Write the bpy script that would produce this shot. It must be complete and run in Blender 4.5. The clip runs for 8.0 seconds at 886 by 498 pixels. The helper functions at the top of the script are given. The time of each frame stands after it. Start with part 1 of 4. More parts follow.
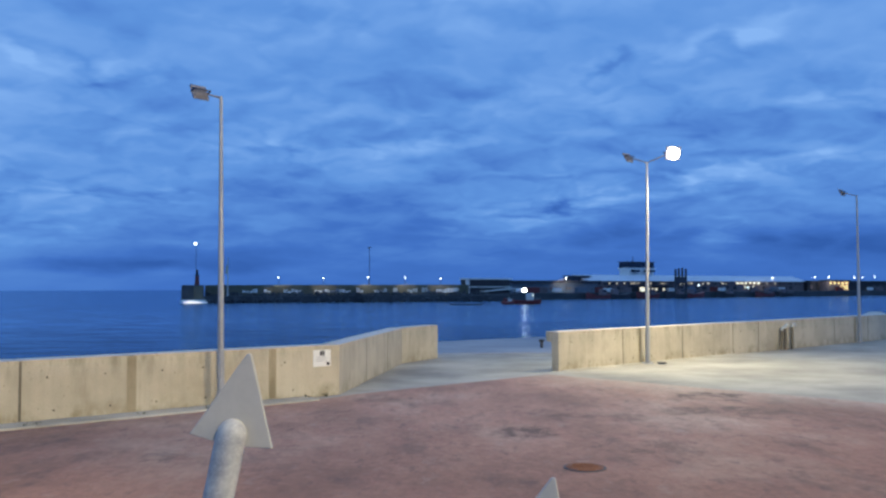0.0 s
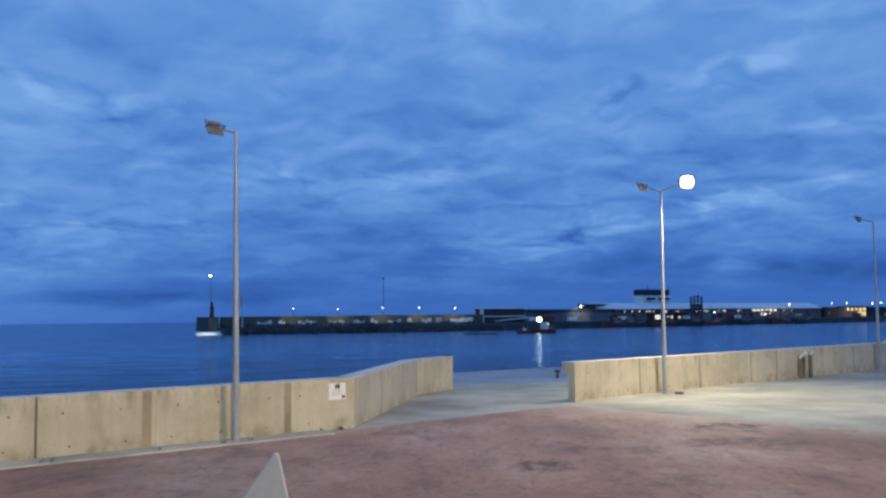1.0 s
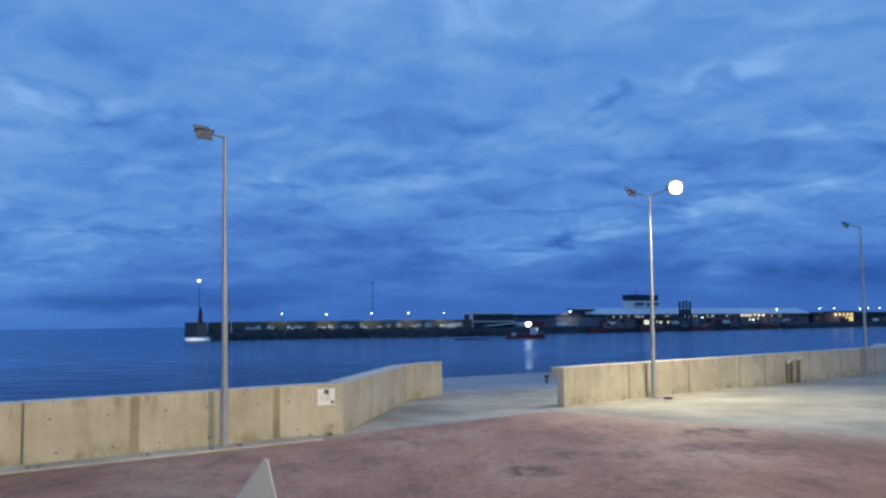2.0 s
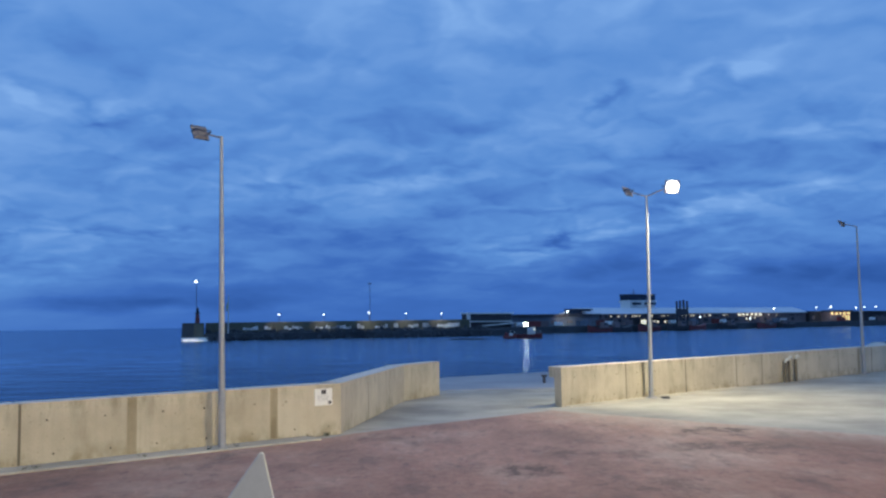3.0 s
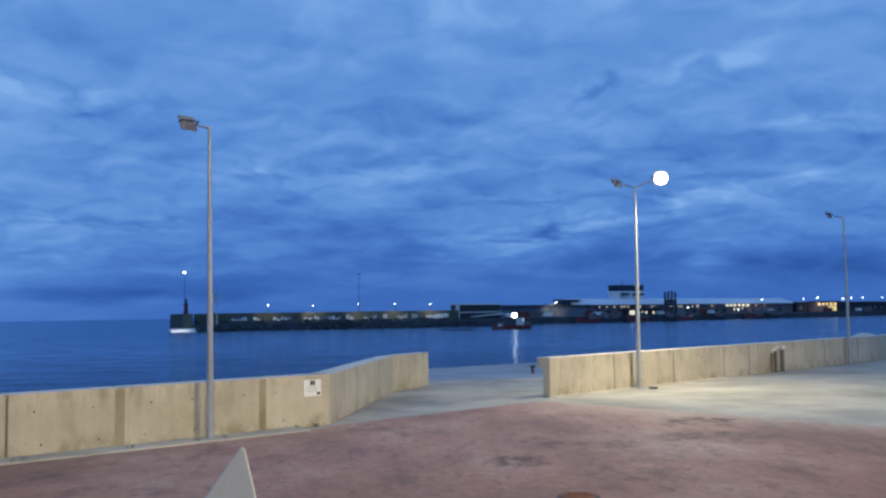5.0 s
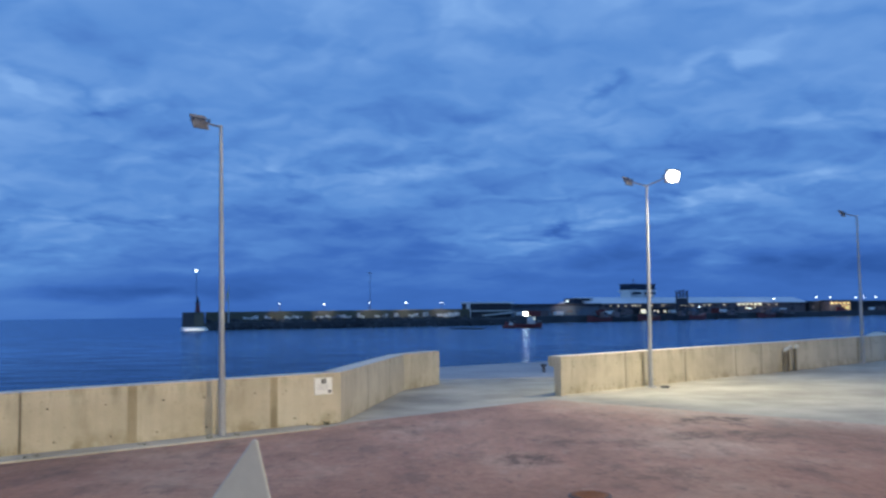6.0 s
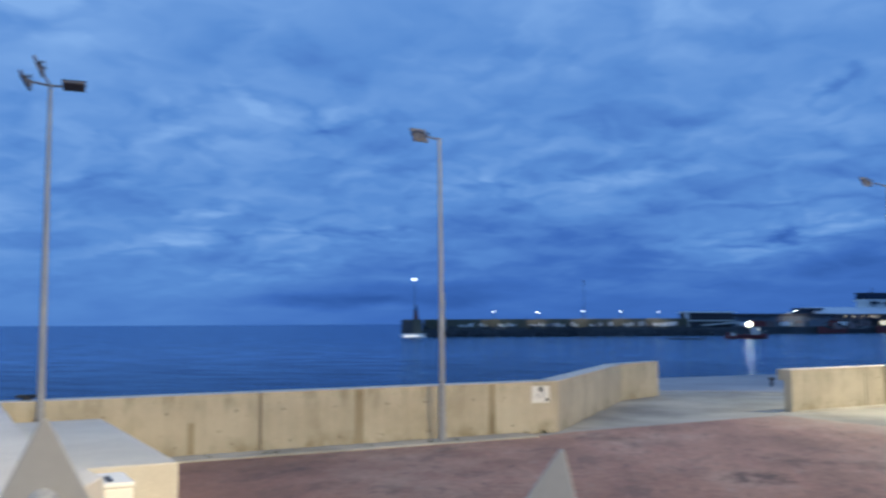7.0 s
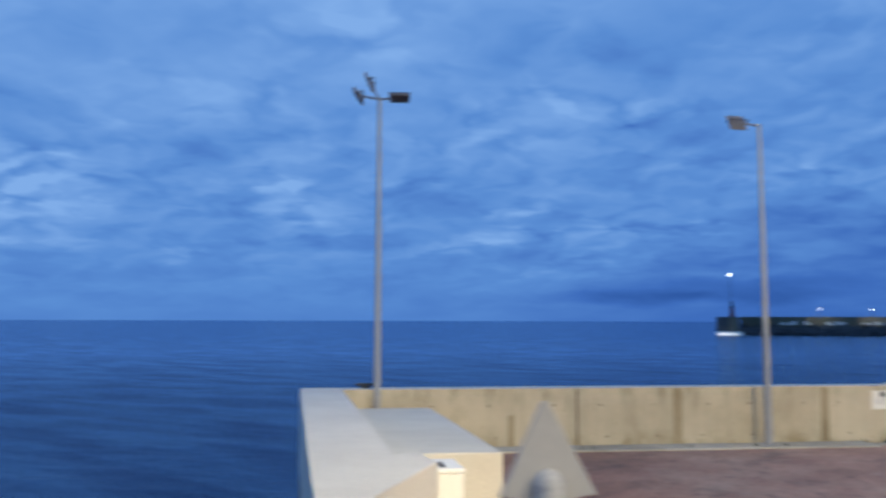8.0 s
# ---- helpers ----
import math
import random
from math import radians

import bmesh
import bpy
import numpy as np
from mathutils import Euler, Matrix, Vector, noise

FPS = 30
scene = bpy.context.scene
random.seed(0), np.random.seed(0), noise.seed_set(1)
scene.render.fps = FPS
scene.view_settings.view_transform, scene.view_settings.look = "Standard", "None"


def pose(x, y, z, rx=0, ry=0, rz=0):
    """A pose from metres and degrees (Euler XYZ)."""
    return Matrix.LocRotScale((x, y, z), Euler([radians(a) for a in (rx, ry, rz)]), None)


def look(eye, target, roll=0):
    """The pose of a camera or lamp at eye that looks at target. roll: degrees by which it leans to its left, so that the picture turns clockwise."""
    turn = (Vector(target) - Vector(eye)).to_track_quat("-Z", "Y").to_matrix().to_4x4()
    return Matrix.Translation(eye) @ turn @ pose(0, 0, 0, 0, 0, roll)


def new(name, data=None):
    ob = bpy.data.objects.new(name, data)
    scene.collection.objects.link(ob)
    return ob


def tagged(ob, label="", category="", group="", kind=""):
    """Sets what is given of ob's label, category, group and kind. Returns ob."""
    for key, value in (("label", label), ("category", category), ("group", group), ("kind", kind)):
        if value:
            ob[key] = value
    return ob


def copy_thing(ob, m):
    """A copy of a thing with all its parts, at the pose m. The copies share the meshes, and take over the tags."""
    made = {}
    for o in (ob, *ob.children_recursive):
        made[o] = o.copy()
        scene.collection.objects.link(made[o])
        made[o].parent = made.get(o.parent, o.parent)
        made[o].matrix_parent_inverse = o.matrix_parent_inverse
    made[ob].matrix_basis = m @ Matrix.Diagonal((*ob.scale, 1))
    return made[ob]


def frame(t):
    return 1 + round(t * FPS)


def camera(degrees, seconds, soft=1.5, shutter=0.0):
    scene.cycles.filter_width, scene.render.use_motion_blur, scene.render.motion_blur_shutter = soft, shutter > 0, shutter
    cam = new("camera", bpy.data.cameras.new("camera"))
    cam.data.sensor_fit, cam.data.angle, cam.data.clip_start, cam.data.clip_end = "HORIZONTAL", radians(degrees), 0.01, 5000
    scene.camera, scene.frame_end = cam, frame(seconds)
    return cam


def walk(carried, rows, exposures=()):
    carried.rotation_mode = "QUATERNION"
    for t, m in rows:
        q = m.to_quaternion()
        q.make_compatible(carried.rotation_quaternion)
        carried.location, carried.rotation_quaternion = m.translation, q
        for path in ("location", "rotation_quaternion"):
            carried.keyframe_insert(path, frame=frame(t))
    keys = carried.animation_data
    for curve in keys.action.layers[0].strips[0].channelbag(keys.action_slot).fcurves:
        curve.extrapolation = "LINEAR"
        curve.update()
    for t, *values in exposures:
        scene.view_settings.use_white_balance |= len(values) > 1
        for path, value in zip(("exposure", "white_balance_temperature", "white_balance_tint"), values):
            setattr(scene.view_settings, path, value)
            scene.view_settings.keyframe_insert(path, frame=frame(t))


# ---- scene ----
# ---------------- camera and walk ----------------
EYE = 2.30
cam = camera(52.0, 8.0, soft=2.5, shutter=0.5)
# seconds, yaw, pitch, roll, then the drift of the held camera
ROWS = [
    (0.0, 0.06, 2.49, 0.16, 0.009, -0.020, -0.046),
    (0.5, 0.04, 3.70, 0.08, 0.004, -0.016, -0.033),
    (0.8, 1.05, 4.55, 0.50, 0.000, -0.004, -0.010),
    (1.0, 0.96, 4.36, 0.67, -0.004, 0.001, -0.001),
    (1.5, 0.42, 4.68, 0.63, -0.005, 0.003, 0.000),
    (3.0, 0.12, 4.68, 0.83, -0.004, 0.004, -0.006),
    (3.5, 0.00, 4.61, 1.01, -0.002, 0.002, -0.002),
    (4.0, -0.15, 4.45, 1.15, 0.000, 0.002, -0.003),
    (4.5, -0.45, 4.31, 0.93, 0.003, -0.003, -0.002),
    (5.8, -0.62, 3.85, 0.85, 0.002, 0.004, -0.006),
    (6.0, 0.12, 4.02, 0.79, 0.000, 0.008, -0.008),
    (6.2, 1.75, 4.20, 0.62, -0.008, 0.010, -0.007),
    (6.5, 5.38, 4.44, 0.40, -0.027, 0.012, -0.005),
    (7.0, 13.49, 4.67, 0.26, -0.064, 0.018, -0.008),
    (7.5, 22.30, 4.54, 0.33, -0.102, 0.010, -0.012),
    (8.0, 32.78, 4.47, -0.15, -0.152, -0.008, -0.013),
]
walk(cam, [(t, pose(dx, dy, EYE + dz, 90 + pitch, roll, yaw)) for t, yaw, pitch, roll, dx, dy, dz in ROWS],
     exposures=[(0.0, 0.15), (0.5, 0.12), (0.9, 0.0), (8.0, 0.0)])

SEA = -3.0      # water level below the quay
WALL = 1.07     # height of the sea wall


# ---------------- node helpers ----------------
def material(name):
    m = bpy.data.materials.new(name)
    m.use_nodes = True
    n, l = m.node_tree.nodes, m.node_tree.links
    return m, n, l, n["Principled BSDF"]


def noise_tex(n, l, scale, detail=4.0, rough=0.55, coord=None, stretch=(1, 1, 1)):
    mp = n.new("ShaderNodeMapping")
    mp.inputs["Scale"].default_value = stretch
    if coord is None:
        coord = n.new("ShaderNodeNewGeometry").outputs["Position"]
    l.new(coord, mp.inputs["Vector"])
    t = n.new("ShaderNodeTexNoise")
    t.inputs["Scale"].default_value, t.inputs["Detail"].default_value, t.inputs["Roughness"].default_value = scale, detail, rough
    l.new(mp.outputs["Vector"], t.inputs["Vector"])
    return t.outputs["Fac"]


def ramp(n, l, fac, stops):
    r = n.new("ShaderNodeValToRGB")
    while len(r.color_ramp.elements) < len(stops):
        r.color_ramp.elements.new(0.5)
    for e, (p, c) in zip(r.color_ramp.elements, stops):
        e.position, e.color = p, (*c, 1)
    l.new(fac, r.inputs["Fac"])
    return r.outputs["Color"]


def blend(n, l, fac, a, b, mode="MIX"):
    m = n.new("ShaderNodeMix")
    m.data_type, m.blend_type = "RGBA", mode
    for sock, v in ((m.inputs["Factor"], fac), (m.inputs["A"], a), (m.inputs["B"], b)):
        if isinstance(v, bpy.types.NodeSocket):
            l.new(v, sock)
        else:
            sock.default_value = v if isinstance(v, (int, float)) else (*v, 1)
    return m.outputs["Result"]


def bump(n, l, height, bsdf, strength=0.3, distance=0.02):
    b = n.new("ShaderNodeBump")
    b.inputs["Strength"].default_value, b.inputs["Distance"].default_value = strength, distance
    l.new(height, b.inputs["Height"])
    l.new(b.outputs["Normal"], bsdf.inputs["Normal"])


# ---------------- world: overcast sky after sunset ----------------
world = bpy.data.worlds.new("dusk_sky")
scene.world = world
world.use_nodes = True
wn, wl = world.node_tree.nodes, world.node_tree.links
bg = wn["Background"]
gen = wn.new("ShaderNodeTexCoord").outputs["Generated"]
sep = wn.new("ShaderNodeSeparateXYZ")
wl.new(gen, sep.inputs[0])


def wmath(op, a, b=0.0):
    m = wn.new("ShaderNodeMath")
    m.operation = op
    for sock, v in zip(m.inputs, (a, b)):
        if isinstance(v, bpy.types.NodeSocket):
            wl.new(v, sock)
        else:
            sock.default_value = v
    return m.outputs[0]


# the overcast deck: brightness by height, broken by fine cloud texture and by the larger cloud masses
# each mass: bearing, height, half width, half height, slant (degrees), brightness
BRIGHT_CLOUDS = [(-20.7, 12.8, 9.7, 1.82, -5, 0.22), (-25.6, 13.9, 4.9, 1.09, -30, 0.16), (9.8, 13.3, 4.9, 1.09, 33, 0.24), (16.7, 14.3, 7.9, 1.52, 10, 0.20), (-3.2, 8.8, 6.1, 1.09, 0, 0.25), (-11.0, 8.4, 5.5, 1.52, 0, 0.20), (-18.7, 5.7, 6.7, 0.85, 0, 0.20), (17.1, 3.3, 2.7, 1.70, 20, 0.28), (9.5, 5.6, 14.0, 1.21, 7, 0.22), (5.3, 4.4, 7.9, 2.43, 0, 0.15), (19.3, 7.3, 9.1, 1.34, 5, 0.20), (25.1, 11.0, 6.7, 1.34, 0, 0.24), (-7.8, 15.6, 12.1, 3.64, 0, 0.10), (2.8, 19.2, 21.2, 4.25, 0, 0.14), (19.7, 15.7, 9.1, 1.82, 20, 0.15), (-23.1, 5.0, 5.5, 3.64, 0, 0.08)]
LEFT_CLOUDS = [(-38.1, 18.4, 10.9, 5.46, 0, 0.20), (-29.0, 12.5, 7.3, 2.43, 0, 0.15), (-43.6, 8.2, 3.6, 0.85, 0, 0.32), (-40.8, 6.7, 5.5, 1.70, 0, 0.22), (-57.2, 7.6, 6.7, 3.64, 0, 0.30), (-57.1, 4.4, 5.5, 0.85, 0, 0.22), (-48.6, 3.8, 3.3, 0.73, 0, 0.22), (-29.7, 5.0, 7.3, 1.09, 8, 0.28), (-26.5, 3.0, 5.5, 0.55, 0, 0.16), (-34.4, 8.6, 3.6, 0.85, 0, 0.12), (-49.8, 13.7, 15.2, 3.04, 0, 0.08), (-29.0, 6.8, 3.0, 0.91, 0, 0.20)]
DARK_CLOUDS = [(-24.5, 16.8, 10.3, 3.64, 0, -0.20), (-6.4, 13.9, 9.7, 2.43, 0, -0.14), (1.8, 8.0, 7.9, 1.82, 0, -0.14), (-5.0, 5.4, 15.2, 3.64, 0, -0.10), (12.2, 3.3, 10.9, 1.70, 0, -0.22), (22.9, 2.6, 9.1, 2.12, 0, -0.22), (22.0, 9.6, 10.3, 2.43, 0, -0.14), (-17.4, 2.0, 15.2, 1.09, 0, -0.12), (-15.8, 10.9, 7.9, 1.82, 0, -0.12), (-57.7, 12.7, 5.5, 3.04, 0, -0.20), (-48.4, 10.5, 6.1, 2.12, 0, -0.14), (-40.8, 4.7, 7.9, 0.85, 0, -0.24), (-32.2, 7.0, 6.1, 2.73, 0, -0.14), (-22.3, 8.3, 4.2, 3.04, 0, -0.10), (-19.0, 1.5, 13.4, 0.73, 0, -0.15)]


def wvec(op, a, b):
    m = wn.new("ShaderNodeVectorMath")
    m.operation = op
    for sock, v in zip(m.inputs, (a, b)):
        if isinstance(v, bpy.types.NodeSocket):
            wl.new(v, sock)
        else:
            sock.default_value = v
    return m.outputs["Value"] if op == "LENGTH" else m.outputs["Vector"]


def wrange(v, stops):
    """Piecewise linear: (input, output) pairs, outputs 0 to 1."""
    lo, hi = stops[0][0], stops[-1][0]
    mr = wn.new("ShaderNodeMapRange")
    mr.inputs["From Min"].default_value, mr.inputs["From Max"].default_value = lo, hi
    wl.new(v, mr.inputs["Value"])
    return ramp(wn, wl, mr.outputs["Result"], [((a - lo) / (hi - lo), (b, b, b)) for a, b in stops])


bearing = wmath("MULTIPLY", wmath("ARCTAN2", sep.outputs["X"], sep.outputs["Y"]), 180 / math.pi)
height = wmath("MULTIPLY", wmath("ARCSINE", sep.outputs["Z"]), 180 / math.pi)
flat = wn.new("ShaderNodeCombineXYZ")
wl.new(bearing, flat.inputs["X"])
wl.new(height, flat.inputs["Y"])
warp = wn.new("ShaderNodeTexNoise")
warp.inputs["Scale"].default_value, warp.inputs["Detail"].default_value = 1.0, 4.0
wl.new(wvec("MULTIPLY", flat.outputs[0], (0.22, 0.50, 1.0)), warp.inputs["Vector"])
shift = wvec("MULTIPLY", wvec("SUBTRACT", warp.outputs["Color"], (0.5, 0.5, 0.5)), (3.0, 1.6, 0.0))
bent = wvec("ADD", flat.outputs[0], shift)
total_light = wrange(height, [(-1, 0.17), (2, 0.27), (6, 0.49), (11, 0.59), (18, 0.64), (40, 0.72)])
leftward = wrange(bearing, [(-70, 0.10), (-30, 0.08), (-14, 0.0), (20, 0.0), (40, 0.03)])
total_light = wmath("ADD", total_light, leftward)
# a paler band low over the open sea
open_horizon = wmath("MULTIPLY", wrange(bearing, [(-75, 1.0), (-30, 0.8), (-14, 0.0)]), wrange(height, [(-1, 0.17), (2, 0.17), (7, 0.0)]))
total_light = wmath("ADD", total_light, open_horizon)
# the deck is a level sheet: its lumps draw together towards the horizon
rise = wmath("ADD", wmath("MAXIMUM", sep.outputs["Z"], 0.0), 0.24)
deck = wn.new("ShaderNodeCombineXYZ")
wl.new(wmath("DIVIDE", sep.outputs["X"], rise), deck.inputs["X"])
wl.new(wmath("DIVIDE", sep.outputs["Y"], rise), deck.inputs["Y"])


def cloud(coord, scale, detail, rough, distortion):
    fac = noise_tex(wn, wl, scale, detail, rough, coord)
    fac.node.inputs["Distortion"].default_value = distortion
    return fac


billow = cloud(deck.outputs[0], 2.6, 4.0, 0.5, 0.2)


def lumps(coord):
    """Rounded cloud heaps with ragged rims, 0 between and 1 at their tops."""
    cell = wn.new("ShaderNodeTexVoronoi")
    cell.feature, cell.voronoi_dimensions = "SMOOTH_F1", "2D"
    cell.inputs["Scale"].default_value, cell.inputs["Smoothness"].default_value = 5.0, 0.55
    cell.inputs["Detail"].default_value, cell.inputs["Roughness"].default_value = 2.0, 0.45
    wl.new(coord, cell.inputs["Vector"])
    return wmath("SUBTRACT", 1.0, cell.outputs["Distance"])


ragged_rim = wn.new("ShaderNodeTexNoise")
ragged_rim.inputs["Scale"].default_value, ragged_rim.inputs["Detail"].default_value = 5.0, 4.0
wl.new(deck.outputs[0], ragged_rim.inputs["Vector"])
heap = wvec("ADD", deck.outputs[0], wvec("MULTIPLY", wvec("SUBTRACT", ragged_rim.outputs["Color"], (0.5, 0.5, 0.5)), (0.32, 0.32, 0.0)))
lump = lumps(heap)
lump_behind = lumps(wvec("ADD", heap, (0.01, 0.06, 0.0)))
strata = cloud(wvec("MULTIPLY", bent, (0.10, 0.85, 1.0)), 1.0, 4.0, 0.55, 0.0)
total_light = wmath("ADD", total_light, wmath("MULTIPLY", wmath("SUBTRACT", billow, 0.5), wrange(height, [(0, 0.22), (6, 0.55)])))
relief = wrange(height, [(0, 0.0), (3, 0.12), (7, 0.30), (11, 0.34), (15, 0.20), (22, 0.14)])
# lumps catch the light on their far, upper side
total_light = wmath("ADD", total_light, wmath("MULTIPLY", wmath("SUBTRACT", lump, lump_behind), relief))
low_sky = wrange(height, [(0, 0.0), (1.5, 0.24), (6, 0.22), (10, 0.10), (16, 0.0)])
total_light = wmath("ADD", total_light, wmath("MULTIPLY", wmath("SUBTRACT", strata, 0.5), low_sky))
masses = wmath("ADD", 0.0, 0.0)
for where, high, half_w, half_h, slant, amount in BRIGHT_CLOUDS + LEFT_CLOUDS + DARK_CLOUDS:
    mp = wn.new("ShaderNodeMapping")
    mp.vector_type = "TEXTURE"
    mp.inputs["Location"].default_value = (where, high, 0)
    mp.inputs["Rotation"].default_value = (0, 0, radians(slant))
    mp.inputs["Scale"].default_value = (half_w, half_h, 1)
    wl.new(bent, mp.inputs["Vector"])
    mr = wn.new("ShaderNodeMapRange")
    mr.interpolation_type = "SMOOTHERSTEP"
    mr.inputs["To Min"].default_value, mr.inputs["To Max"].default_value = amount * 1.25, 0.0
    wl.new(wvec("LENGTH", mp.outputs["Vector"], (0, 0, 0)), mr.inputs["Value"])
    masses = wmath("ADD", masses, mr.outputs["Result"])
# the masses break up into puffs
puffs = wmath("ADD", wmath("MULTIPLY", wmath("MULTIPLY", wmath("SUBTRACT", lump, 0.52), 2.2), wrange(height, [(1, 0.2), (6, 1.0)])), 1.0)
total_light = wmath("ADD", total_light, wmath("MULTIPLY", masses, puffs))
sky = ramp(wn, wl, total_light, [(0.0, (0.029, 0.101, 0.37)), (0.25, (0.049, 0.153, 0.505)), (0.55, (0.103, 0.268, 0.655)), (1.0, (0.218, 0.42, 0.81))])
wl.new(sky, bg.inputs["Color"])
bg.inputs["Strength"].default_value = 1.0

# ---------------- materials ----------------


def concrete(name, base, dark, stain, streak=True, rough=0.85, scale=1.0):
    m, n, l, b = material(name)
    broad = noise_tex(n, l, 0.7 * scale, 6, 0.62)
    c = ramp(n, l, broad, [(0.32, dark), (0.62, base)])
    if streak:
        runs = noise_tex(n, l, 2.4, 4, 0.6, None, (1, 1, 0.10))
        c = blend(n, l, ramp(n, l, runs, [(0.57, (0, 0, 0)), (0.70, (0.75, 0.75, 0.75))]), c, stain)
    fine = noise_tex(n, l, 38 * scale, 5, 0.7)
    c = blend(n, l, 0.35, c, ramp(n, l, fine, [(0.3, (0.45, 0.45, 0.45)), (0.7, (1, 1, 1))]), "MULTIPLY")
    rnd = n.new("ShaderNodeObjectInfo").outputs["Random"]
    c = blend(n, l, 0.22, c, ramp(n, l, rnd, [(0, (0.7, 0.7, 0.7)), (1, (1, 1, 1))]), "MULTIPLY")
    l.new(c, b.inputs["Base Color"])
    b.inputs["Roughness"].default_value = rough
    bump(n, l, fine, b, 0.35, 0.01)
    return m


def wall_concrete():
    """Board-marked concrete: x runs along the wall, z up."""
    m, n, l, b = material("board_marked_concrete")
    co = n.new("ShaderNodeTexCoord").outputs["Object"]
    sp = n.new("ShaderNodeSeparateXYZ")
    l.new(co, sp.inputs[0])
    broad = noise_tex(n, l, 0.9, 4, 0.55, co)
    c = ramp(n, l, broad, [(0.32, (0.45, 0.39, 0.28)), (0.62, (0.60, 0.53, 0.39))])
    boards = n.new("ShaderNodeTexNoise")
    boards.noise_dimensions = "1D"
    boards.inputs["Scale"].default_value, boards.inputs["Detail"].default_value = 5.5, 1
    l.new(sp.outputs["X"], boards.inputs["W"])
    c = blend(n, l, 0.10, c, ramp(n, l, boards.outputs["Fac"], [(0.38, (0.62, 0.62, 0.60)), (0.60, (1.08, 1.08, 1.08))]), "MULTIPLY")
    runs = noise_tex(n, l, 5.0, 5, 0.6, co, (0.7, 0.7, 0.08))
    c = blend(n, l, ramp(n, l, runs, [(0.62, (0, 0, 0)), (0.78, (0.5, 0.5, 0.5))]), c, (0.29, 0.235, 0.15))
    wide = noise_tex(n, l, 1.6, 5, 0.65, co, (1, 1, 0.6))
    c = blend(n, l, ramp(n, l, wide, [(0.55, (0, 0, 0)), (0.72, (0.45, 0.45, 0.45))]), c, (0.35, 0.29, 0.19))
    # dark weathering drips below the top edge
    edge = n.new("ShaderNodeMapRange")
    for key, v in (("From Min", 0.62), ("From Max", 1.07)):
        edge.inputs[key].default_value = v
    l.new(sp.outputs["Z"], edge.inputs["Value"])
    drip = ramp(n, l, noise_tex(n, l, 3.2, 5, 0.7, co, (1, 1, 0.3)), [(0.49, (0, 0, 0)), (0.64, (0.68, 0.68, 0.68))])
    c = blend(n, l, blend(n, l, 1.0, drip, edge.outputs["Result"], "MULTIPLY"), c, (0.20, 0.17, 0.10))
    # sky light on the coping painted in: upward faces are coloured paler
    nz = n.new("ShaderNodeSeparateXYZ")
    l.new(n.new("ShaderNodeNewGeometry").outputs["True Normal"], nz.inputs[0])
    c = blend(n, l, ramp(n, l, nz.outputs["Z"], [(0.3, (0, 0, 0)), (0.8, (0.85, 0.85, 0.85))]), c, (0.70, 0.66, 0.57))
    # brown splash stains in ragged patches on the lower boards
    foot = n.new("ShaderNodeMapRange")
    for key, v in (("From Min", 0.34), ("From Max", 0.05)):
        foot.inputs[key].default_value = v
    l.new(sp.outputs["Z"], foot.inputs["Value"])
    splash = ramp(n, l, noise_tex(n, l, 2.2, 5, 0.7, co, (1, 1, 0.7)), [(0.44, (0, 0, 0)), (0.62, (0.75, 0.75, 0.75))])
    c = blend(n, l, blend(n, l, 1.0, splash, foot.outputs["Result"], "MULTIPLY"), c, (0.24, 0.19, 0.09))
    hair = noise_tex(n, l, 16, 4, 0.6, co, (1, 1, 0.05))
    c = blend(n, l, ramp(n, l, hair, [(0.60, (0, 0, 0)), (0.72, (0.26, 0.26, 0.26))]), c, (0.31, 0.25, 0.15))
    pock = noise_tex(n, l, 11, 4, 0.6, co)
    c = blend(n, l, ramp(n, l, pock, [(0.63, (0, 0, 0)), (0.70, (0.7, 0.7, 0.7))]), c, (0.25, 0.20, 0.13))
    fine = noise_tex(n, l, 42, 5, 0.7, co)
    c = blend(n, l, 0.35, c, ramp(n, l, fine, [(0.3, (0.5, 0.5, 0.5)), (0.7, (1, 1, 1))]), "MULTIPLY")
    rnd = n.new("ShaderNodeObjectInfo").outputs["Random"]
    c = blend(n, l, 0.25, c, ramp(n, l, rnd, [(0, (0.72, 0.71, 0.68)), (1, (1, 1, 1))]), "MULTIPLY")
    l.new(c, b.inputs["Base Color"])
    b.inputs["Roughness"].default_value = 0.5
    bump(n, l, blend(n, l, 0.25, fine, boards.outputs["Fac"]), b, 0.35, 0.01)
    return m


WALL_CONCRETE = wall_concrete()
STAINED_JOINT = concrete("stained_joint_mortar", (0.42, 0.35, 0.23), (0.27, 0.22, 0.13), (0.18, 0.15, 0.09))
CORE_CONCRETE = concrete("joint_concrete", (0.25, 0.21, 0.15), (0.15, 0.13, 0.09), (0.10, 0.09, 0.06))
PARAPET = concrete("smooth_cast_concrete", (0.74, 0.70, 0.62), (0.64, 0.60, 0.53), (0.42, 0.39, 0.33), False, 0.75)
BLOCK_CONCRETE = concrete("grey_white_concrete", (0.70, 0.66, 0.56), (0.60, 0.56, 0.47), (0.4, 0.4, 0.3), False, 0.7)
QUAY = concrete("worn_quay_concrete", (0.50, 0.455, 0.36), (0.25, 0.225, 0.18), (0.2, 0.2, 0.2), False, 0.8, 0.5)
APRON = concrete("damp_apron_concrete", (0.42, 0.42, 0.42), (0.30, 0.30, 0.31), (0.2, 0.2, 0.2), False, 0.7, 0.5)
KERB = concrete("pale_kerb_mortar", (0.58, 0.54, 0.44), (0.36, 0.33, 0.26), (0.3, 0.3, 0.2), False)
